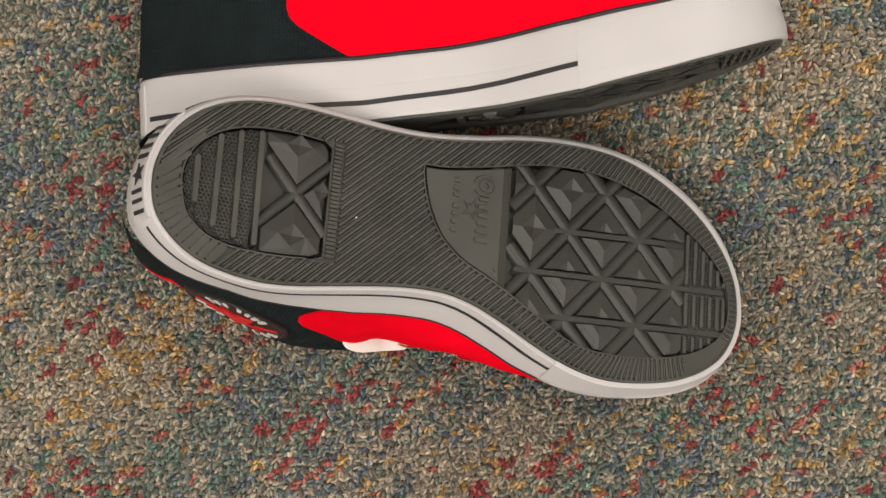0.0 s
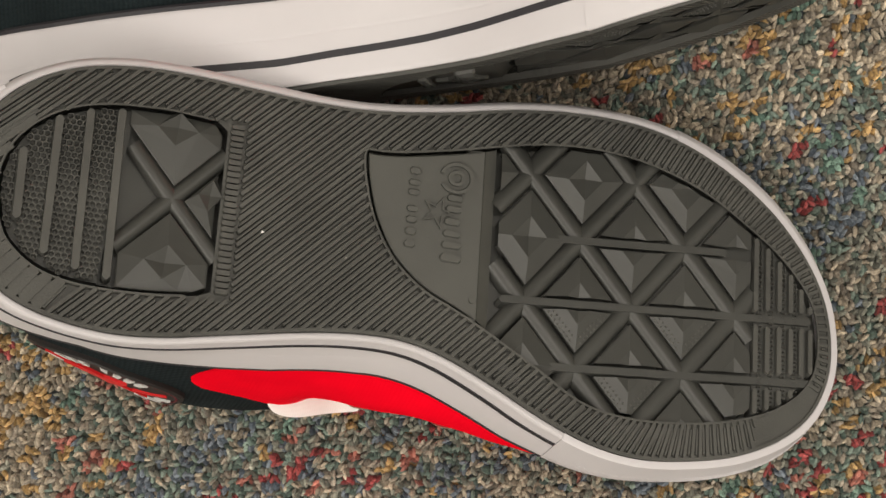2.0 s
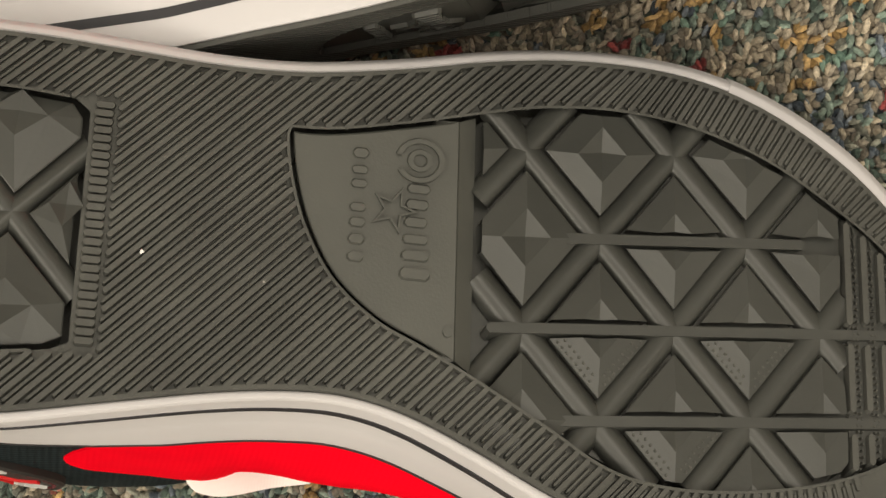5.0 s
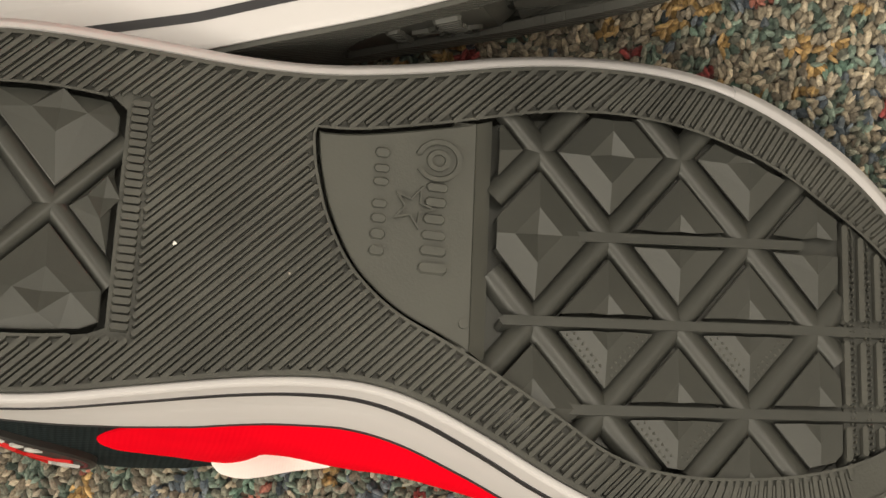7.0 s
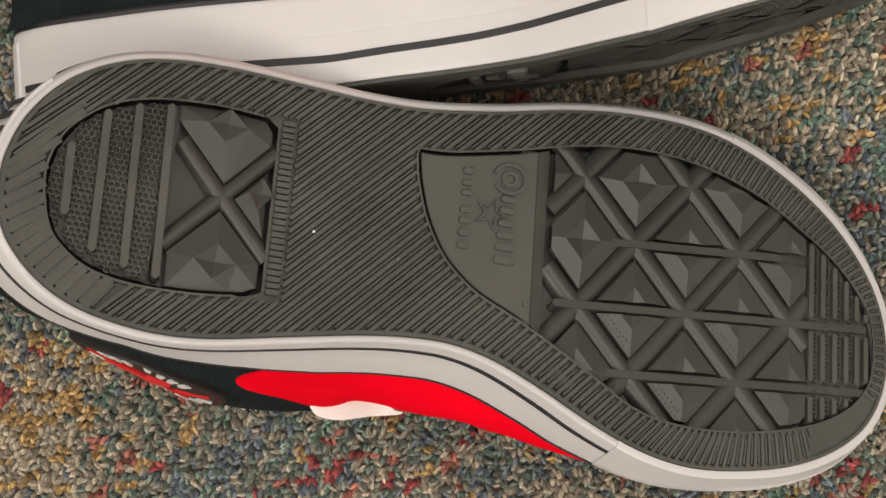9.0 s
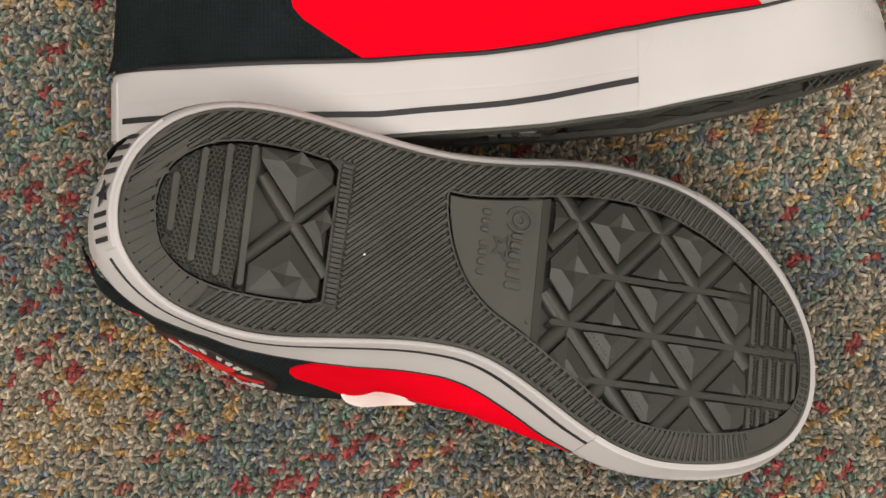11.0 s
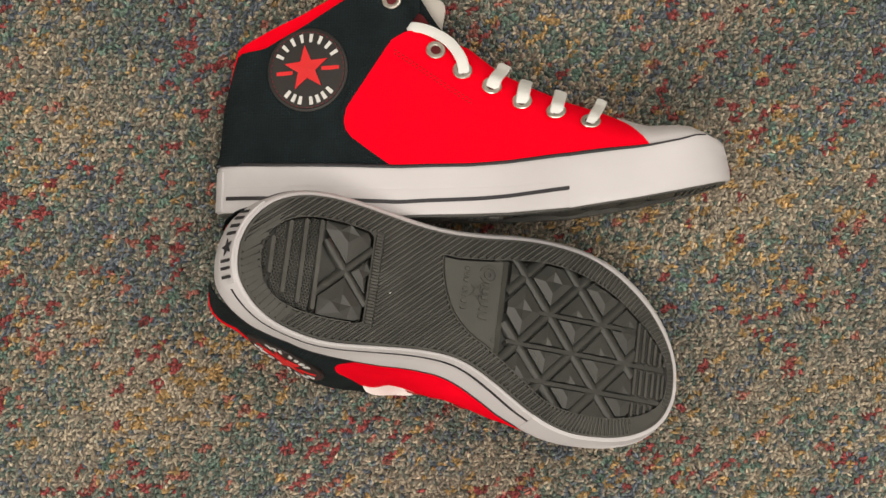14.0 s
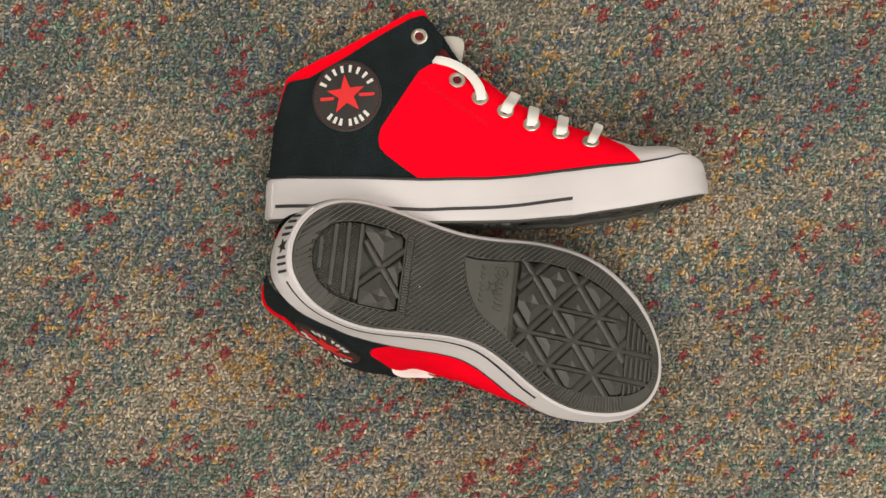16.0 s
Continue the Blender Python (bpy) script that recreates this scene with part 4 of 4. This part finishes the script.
def eyelet(shoe, u, up, side=-1):
    p, du, dup, out = skin_frame(shoe, u, up, side)
    p = p + out * 0.0020
    bm = bmesh.new()
    rows = []
    n, m = 28, 8
    for i in range(n):
        t = 2 * math.pi * i / n
        d = du * math.cos(t) + out.cross(du) * math.sin(t)
        rows.append([bm.verts.new(p + d * (0.0042 + 0.0014 * math.cos(k)) + out * 0.0007 * math.sin(k)) for k in np.linspace(0, 2 * math.pi, m + 1)[:-1]])
    for i in range(n):
        a, b = rows[i], rows[(i + 1) % n]
        for k in range(m):
            bm.faces.new((a[k], a[(k + 1) % m], b[(k + 1) % m], b[k]))
    ob = part("eyelet", bm, NICKEL, shoe.root, "nickel eyelet ring", True)
    # flat disc; the dark of the hole is painted in its colour
    bm = bmesh.new()
    vs = [bm.verts.new(p - out * 0.0002 + (du * math.cos(t) + out.cross(du) * math.sin(t)) * 0.0031) for t in np.linspace(0, 2 * math.pi, 17)[:-1]]
    bm.faces.new(vs)
    part("hole", bm, SHADED_RED, ob)


def curve_points(pts, n):
    return [Vector(p) for p in spline(pts, n, False)]


def lace(shoe, pts, width=8.0, flat=False):
    """A flat woven lace along (u, height, height off the cloth at the nearest point)."""
    places = []
    for u, up, lift in pts:
        top = float(top_line(u))
        base = shoe.skin(u, min(up, top), -1, 0.0)
        side = Vector((0, 0, 1)) * shoe.mirror
        q = shoe.at(u, up, 0)
        q.z = base.z + side.z * lift / 1000
        places.append(q)
    path = curve_points(places, 16)
    rows = []
    for i, p in enumerate(path):
        d = (path[min(i + 1, len(path) - 1)] - path[max(i - 1, 0)]).normalized()
        out = Vector((0.0, -1.0, 0.25 * shoe.mirror)).normalized() if flat else Vector((0.15, 0.45, shoe.mirror)).normalized()
        across = d.cross(out).normalized()
        rows.append((p, across, across.cross(d)))
    ribbon(shoe, "lace", rows, width / 1000, 0.0016, LACE_COTTON, shoe.root, "flat white woven lace")


def lace_loop(shoe):
    """A loop of lace pressed out flat past the edge of the vamp."""
    turn = shoe.root.matrix_world.to_3x3()
    below, aside = turn.inverted() @ Vector((0, 0, -1)), turn.inverted() @ Vector((0, -1, 0))
    bm = bmesh.new()
    layers = []
    for deep in (0.0, 1.6):
        rows = []
        steps = np.linspace(-1, 1, 25)
        edge = [min((shoe.skin(101.0 + 23.0 * t, up, -1, 1.3) for up in np.arange(34, 84, 1.0)), key=lambda q: (turn @ q).y) for t in steps]
        for i, t in enumerate(steps):
            near = edge[max(i - 3, 0):i + 4]
            base = sum(near, Vector()) / len(near)
            wide = 7.4 * math.sqrt(max(1 - t * t, 0)) * (1 - 0.12 * t)
            rows.append([base + (below * (2.5 + deep + 1.0 * k * k) + aside * (wide * k - 1.6)) / 1000 for k in np.linspace(0, 1, 7)])
        layers.append(shoe.grid(bm, rows))
    a, b = layers
    for i in range(len(a) - 1):
        for j in (0, 6):
            bm.faces.new((a[i][j], a[i + 1][j], b[i + 1][j], b[i][j]))
    for j in range(6):
        for i in (0, len(a) - 1):
            bm.faces.new((a[i][j], a[i][j + 1], b[i][j + 1], b[i][j]))
    part("lace", bm, LACE_COTTON, shoe.root, "flat white woven lace loop", True)


def lacing(shoe):
    for u, up in EYELETS[2 if shoe.lifted else 0:5 if shoe.lifted else 7]:
        eyelet(shoe, u, up)
    if shoe.lifted:
        lace_loop(shoe)
    else:
        lace(shoe, [(122.6, 78.0, 2.0), (121.0, 86.0, 5.0), (114.5, 95.5, 6.0), (105.0, 102.0, 4.0), (96.5, 105.0, 1.5), (91.5, 104.5, -2.0)], 6.8)
    for (u, up), w, lean in zip(EYELETS[3:3 if shoe.lifted else 7], (7.6, 7.4, 7.4, 6.2), (6.0, 1.5, 2.0, 6.0)):
        lace(shoe, [(u + 0.2, up - 0.5, 1.6), (u + lean * 0.35, up + 4.5, 5.2), (u + lean * 0.75, up + 10.5, 5.0), (u + lean, up + 14.5, -2.0), (u + lean * 1.1, up + 14.5, -12.0)], w)


def plate_shape(shoe, name, loop, v0, v1, mat, label):
    bm = bmesh.new()
    a = [bm.verts.new(shoe.at(u, up, v0)) for u, up in loop]
    b = [bm.verts.new(shoe.at(u, up, v1)) for u, up in loop]
    bm.faces.new(a)
    bm.faces.new(b[::-1])
    for i in range(len(a)):
        j = (i + 1) % len(a)
        bm.faces.new((a[i], a[j], b[j], b[i]))
    bmesh.ops.bevel(bm, geom=bm.edges[:], offset=0.0006, segments=2, affect="EDGES")
    return part(name, bm, mat, shoe.root, label, True)


def tongue(shoe):
    plate_shape(shoe, "pull_tab", even(spline([(93, 112), (94, 122), (99, 123), (105, 122.8), (109, 121), (110.4, 117), (109.4, 110), (107.6, 102), (100, 103)], 60), 24), 8.5, 11.5, TAB_PLASTIC, "pale grey tongue tab")
    plate_shape(shoe, "tongue", even(spline([(86, 128), (96, 124), (103, 113), (112, 101), (124, 92), (118, 84), (100, 92), (84, 108)], 60), 26), 2, 8, BLACK_CANVAS, "black cloth tongue")
    # red lining under the eyelet tab, darkened to paint the shade there
    plate_shape(shoe, "tongue_lining", even(spline([(90, 110), (97, 114), (103, 107), (107, 101), (103, 97), (92, 100)], 60), 22), -2, 1.5, SHADED_RED, "red tongue lining with shade in its colour")


# ---- place the shoes ----
def shoe_root(name, matrix, label):
    root = new(name)
    root.matrix_world = matrix
    tagged(root, label, "shoe", "pair of shoes")
    return root


root_a = shoe_root("high_top_shoe", pose(-0.1432, 0.0092, 0.0340, -4.0, -5.5, 0), "red and black canvas high-top lying on its side on carpet")
shoe_a = Shoe(1, 1.085, 1.0, root_a, 0.80, tall=1.055, flare=5.5, flare_low=1.0, toe_back=0.25)
outsole(shoe_a, True)
upper(shoe_a)

turn_b = Matrix(((0.9192, -0.3758, 0.1174, -0.1290), (-0.2543, -0.3392, 0.9057, -0.0137), (-0.3005, -0.8624, -0.4074, 0.1202), (0, 0, 0, 1)))
root_b = shoe_root("high_top_shoe", turn_b, "red and black canvas high-top turned over, black sole upwards")
shoe_b = Shoe(-1, 1.0079, 0.0, root_b, 1.0550, 0.0559, 0.22, 0.0, 0.6, 0.80, 1.0, 6.0, 67.0, 5.5, 0.0, 1.0)
outsole(shoe_b)
upper(shoe_b)
bpy.context.view_layer.update()
# the soft canvas flattens where it meets the carpet
for ob in root_b.children_recursive:
    if ob.type == "MESH":
        back = ob.matrix_world.inverted()
        for vert in ob.data.vertices:
            q = ob.matrix_world @ vert.co
            if q.z < 0.006:
                q.z = 0.006 * math.exp((q.z - 0.006) / 0.03)
                vert.co = back @ q


bm = bmesh.new()
bmesh.ops.create_icosphere(bm, subdivisions=2, radius=0.00045)
for vert in bm.verts:
    vert.co = vert.co * (1 + 0.35 * math.sin(vert.co.x * 5000 + vert.co.z * 7000))
    vert.co.y *= 0.5
lint = part("lint_speck", bm, LACE_COTTON, smooth=True)
lint.matrix_world = turn_b @ Matrix.Translation(shoe_b.at(83.8, -0.2, 5.3))
tagged(lint, "tiny white lint speck on the black rubber sole", "lint")


# ---- room ----
def slab(name, x0, x1, y0, y1, z0, z1, mat):
    bm = bmesh.new()
    vs = [bm.verts.new((x, y, z)) for z in (z0, z1) for x, y in ((x0, y0), (x1, y0), (x1, y1), (x0, y1))]
    for f in ((0, 1, 2, 3), (4, 5, 6, 7), (0, 1, 5, 4), (1, 2, 6, 5), (2, 3, 7, 6), (3, 0, 4, 7)):
        bm.faces.new([vs[i] for i in f])
    return tagged(part(name, bm, mat), kind="structure")


slab("wall_north", -2.6, 2.6, 2.5, 2.6, -0.02, 2.6, WALL_PAINT)
slab("wall_south", -2.6, 2.6, -2.6, -2.5, -0.02, 2.6, WALL_PAINT)
slab("wall_east", 2.5, 2.6, -2.5, 2.5, -0.02, 2.6, WALL_PAINT)
slab("wall_west", -2.6, -2.5, -2.5, 2.5, -0.02, 2.6, WALL_PAINT)
slab("ceiling", -2.6, 2.6, -2.6, 2.6, 2.6, 2.7, WALL_PAINT)


# ---- carpet ----
def carpet_material():
    m = bpy.data.materials.new("carpet_yarn")
    m.use_nodes = True
    nt = m.node_tree
    b = nt.nodes["Principled BSDF"]
    b.inputs["Roughness"].default_value = 0.95
    b.inputs["Specular IOR Level"].default_value = 0.1
    at = nt.nodes.new("ShaderNodeVertexColor")
    at.layer_name = "yarn"
    n = nt.nodes.new("ShaderNodeTexNoise")
    n.inputs["Scale"].default_value, n.inputs["Detail"].default_value = 1150, 4
    tc = nt.nodes.new("ShaderNodeTexCoord")
    nt.links.new(tc.outputs["Object"], n.inputs["Vector"])
    mr = nt.nodes.new("ShaderNodeMapRange")
    mr.inputs[1].default_value, mr.inputs[2].default_value, mr.inputs[3].default_value, mr.inputs[4].default_value = 0.3, 0.7, 0.62, 1.38
    nt.links.new(n.outputs["Fac"], mr.inputs[0])
    mul = nt.nodes.new("ShaderNodeVectorMath")
    mul.operation = "SCALE"
    nt.links.new(at.outputs["Color"], mul.inputs[0])
    nt.links.new(mr.outputs[0], mul.inputs["Scale"])
    nt.links.new(mul.outputs[0], b.inputs["Base Color"])
    bump = nt.nodes.new("ShaderNodeBump")
    bump.inputs["Strength"].default_value, bump.inputs["Distance"].default_value = 0.7, 0.0009
    nt.links.new(n.outputs["Fac"], bump.inputs["Height"])
    nt.links.new(bump.outputs[0], b.inputs["Normal"])
    b.inputs["Sheen Weight"].default_value, b.inputs["Sheen Roughness"].default_value = 0.25, 0.5
    return m


CARPET = carpet_material()
YARNS = np.array([(0.37, 0.330, 0.250), (0.295, 0.268, 0.214), (0.205, 0.215, 0.175), (0.130, 0.180, 0.150), (0.120, 0.150, 0.175), (0.40, 0.275, 0.125), (0.34, 0.135, 0.105), (0.140, 0.225, 0.180), (0.275, 0.066, 0.064)]) * (0.885, 0.86, 0.885)
YARNS = np.clip(YARNS.mean(1, keepdims=True) + (YARNS - YARNS.mean(1, keepdims=True)) * 1.10, 0.01, 1)


def carpet(x0, x1, y0, y1, dx, dy):
    rng = np.random.default_rng(7)
    xs, ys = np.arange(x0, x1, dx), np.arange(y0, y1, dy)
    gx, gy = np.meshgrid(xs, ys)
    gx = gx + (np.arange(len(ys)) % 2)[:, None] * dx * 0.5
    n = gx.size
    px = gx.ravel() + rng.normal(0, dx * 0.14, n)
    py = gy.ravel() + rng.normal(0, dy * 0.14, n)
    # the dye runs in slanting streaks, broken up tuft by tuft
    along, across = px * math.cos(0.58) + py * math.sin(0.58), py * math.cos(0.58) - px * math.sin(0.58)

    def streak(scale, seed, long=0.38):
        r = np.random.default_rng(seed)
        out = np.zeros(n)
        for _ in range(16):
            a = r.uniform(0, 6.283)
            k = scale * r.uniform(0.5, 1.6)
            out += np.sin((along * long * math.cos(a) + across * math.sin(a)) * k + r.uniform(0, 6.283))
        return out / 4.0

    def fleck(length, width, seed, share):
        """Short slanting runs of tufts; share gives the part of them that takes the colour."""
        r = np.random.default_rng(seed)
        table = r.uniform(0, 1, (512, 512))
        shift = r.uniform(0, 1, 512)
        b = np.floor((across + rng.normal(0, width * 0.12, n)) / width).astype(int) % 512
        a = np.floor((along + rng.normal(0, length * 0.06, n)) / length + shift[b]).astype(int) % 512
        return (table[a, b] < share) & (rng.uniform(0, 1, n) < 0.88)

    warm, cool = streak(62, 11, 0.6), streak(80, 12, 0.6)
    w = np.clip(np.stack([1.2 + 1.2 * warm, 0.9 + 0 * px, 1.0 - 0.4 * warm, 1.0 + 0.9 * cool - 0.5 * warm, 0.45 + 1.1 * streak(110, 2) + 0.5 * cool - 0.5 * warm], 1), 0.02, None)
    cum = np.cumsum(w / w.sum(1, keepdims=True), 1)
    col = YARNS[(rng.uniform(0, 1, (n, 1)) > cum).sum(1).clip(0, 4)]
    for length, width, seed, yarn, share in ((0.007, 0.0032, 3, 5, 0.078 + 0.075 * warm), (0.008, 0.0032, 5, 6, 0.035 + 0.03 * streak(60, 5)), (0.008, 0.0034, 6, 7, 0.03 + 0.035 * cool),
                                             (0.012, 0.0040, 7, 4, 0.04 + 0.08 * streak(70, 8)), (0.008, 0.0034, 4, 8, 0.045 + 0.065 * streak(90, 4, 0.5))):
        col = np.where(fleck(length, width, seed, share)[:, None], YARNS[yarn], col)
    red = col[:, 0] > 3.5 * col[:, 1]
    col = col * (rng.uniform(0.8, 1.2, n) * (1 + 0.08 * np.clip(streak(45, 21), -1.5, 1.5)))[:, None]
    # one darker, one paler colour a tuft: the loops' highlights are painted in
    dark, light = col * 0.66, col * 1.22 + np.where(red, 0.010, 0.034)[:, None] * np.array((1.0, 0.9, 0.72))
    # each tuft is two plies of yarn lying side by side
    lay = rng.normal(1.25, 0.60, n)
    flip = np.where(rng.uniform(0, 1, n) < 0.5, -1, 1)
    px = np.r_[px - np.sin(lay) * dx * 0.25 * flip, px + np.sin(lay) * dx * 0.25 * flip]
    py = np.r_[py + np.cos(lay) * dy * 0.25 * flip, py - np.cos(lay) * dy * 0.25 * flip]
    lay = np.r_[lay + 0.3, lay - 0.3] + rng.normal(0, 0.45, 2 * n)
    col = np.r_[dark, light] * np.clip(np.exp(rng.normal(-0.03, 0.20, (2 * n, 1))), 0.5, 1.6)
    pale = np.r_[np.zeros(n), np.ones(n)]
    n *= 2
    sides = 6
    ang = np.arange(sides) * 2 * math.pi / sides
    turn = rng.normal(0, 0.2, n)
    rx, ry = dx * rng.uniform(0.62, 0.95, n), dx * rng.uniform(0.38, 0.54, n) * (1 - 0.27 * pale)
    hgt = rng.uniform(0.0018, 0.0036, n) + 0.0006 * pale
    tx, ty = rng.normal(0, 0.0005, n), rng.normal(0, 0.0005, n)
    verts = []
    for k, z in ((1.08, 0.25), (0.80, 0.88)):
        rough = rng.uniform(0.85, 1.18, (n, sides))
        a = rx[:, None] * k * rough * np.cos(ang + turn[:, None])
        b = ry[:, None] * k * rough * np.sin(ang + turn[:, None])
        x = px[:, None] + a * np.cos(lay)[:, None] - b * np.sin(lay)[:, None] + tx[:, None] * z
        y = py[:, None] + a * np.sin(lay)[:, None] + b * np.cos(lay)[:, None] + ty[:, None] * z
        verts.append(np.stack([x, y, (hgt * z - 0.0042)[:, None] + rng.normal(0, 0.00016, (n, sides)) * (z > 0.5)], 2))
    top = np.stack([px + tx, py + ty, hgt - 0.0042], 1)[:, None]
    v = np.concatenate(verts + [top], 1)
    per = 2 * sides + 1
    quads, tris = [], []
    for i in range(sides):
        j = (i + 1) % sides
        quads.append((i, j, sides + j, sides + i))
        tris.append((sides + i, sides + j, 2 * sides))
    base = (np.arange(n) * per)[:, None, None]
    q = (np.array(quads)[None] + base).reshape(-1, 4)
    t = (np.array(tris)[None] + base).reshape(-1, 3)
    me = bpy.data.meshes.new("carpet_tufts")
    me.vertices.add(n * per)
    me.vertices.foreach_set("co", v.reshape(-1))
    me.loops.add(len(q) * 4 + len(t) * 3)
    me.loops.foreach_set("vertex_index", np.r_[q.reshape(-1), t.reshape(-1)])
    me.polygons.add(len(q) + len(t))
    me.polygons.foreach_set("loop_start", np.r_[np.arange(len(q)) * 4, len(q) * 4 + np.arange(len(t)) * 3])
    me.polygons.foreach_set("use_smooth", np.ones(len(q) + len(t), bool))
    layer = me.color_attributes.new("yarn", "FLOAT_COLOR", "POINT")
    dye = np.repeat(np.c_[col, np.ones(n)], per, 0)
    dye[:, :3] *= rng.uniform(0.82, 1.18, (n * per, 1))
    layer.data.foreach_set("color", dye.reshape(-1).astype(np.float32))
    me.update(calc_edges=True)
    me.materials.append(CARPET)
    return tagged(new("carpet_tufts", me), "multicoloured loop-pile carpet tufts", "carpet", kind="stuff")


carpet(-0.38, 0.34, -0.22, 0.22, 0.0023, 0.0027)


def carpet_far_material():
    """The same carpet where it is only seen from afar: one yarn colour a tuft."""
    m = material("carpet_far", (0.80, 0.71, 0.66), 0.95, grain=1.0, grain_scale=380, var=0.25, var_scale=60)
    nt = m.node_tree
    shader = nt.nodes["Principled BSDF"]
    source = shader.inputs["Base Color"].links[0].from_socket
    tc = nt.nodes.new("ShaderNodeTexCoord")
    cells = nt.nodes.new("ShaderNodeTexVoronoi")
    cells.inputs["Scale"].default_value = 420
    nt.links.new(tc.outputs["Object"], cells.inputs["Vector"])
    ramp = nt.nodes.new("ShaderNodeValToRGB")
    ramp.color_ramp.interpolation = "CONSTANT"
    stops = [(0.0, YARNS[3]), (0.22, YARNS[0]), (0.42, YARNS[2]), (0.60, YARNS[1]), (0.76, YARNS[4]), (0.88, YARNS[5]), (0.95, YARNS[8])]
    for (place, colour), stop in zip(stops, [ramp.color_ramp.elements[0], ramp.color_ramp.elements[1], *(ramp.color_ramp.elements.new(0.5) for _ in stops[2:])]):
        stop.position, stop.color = place, (*colour, 1)
    nt.links.new(cells.outputs["Color"], ramp.inputs[0])
    mix = nt.nodes.new("ShaderNodeVectorMath")
    mix.operation = "MULTIPLY"
    nt.links.new(ramp.outputs[0], mix.inputs[0])
    nt.links.new(source, mix.inputs[1])
    nt.links.new(mix.outputs[0], shader.inputs["Base Color"])
    return m


CARPET_FAR = carpet_far_material()
slab("floor", -2.6, 2.6, -2.6, 2.6, -0.03, -0.0044, CARPET_FAR)
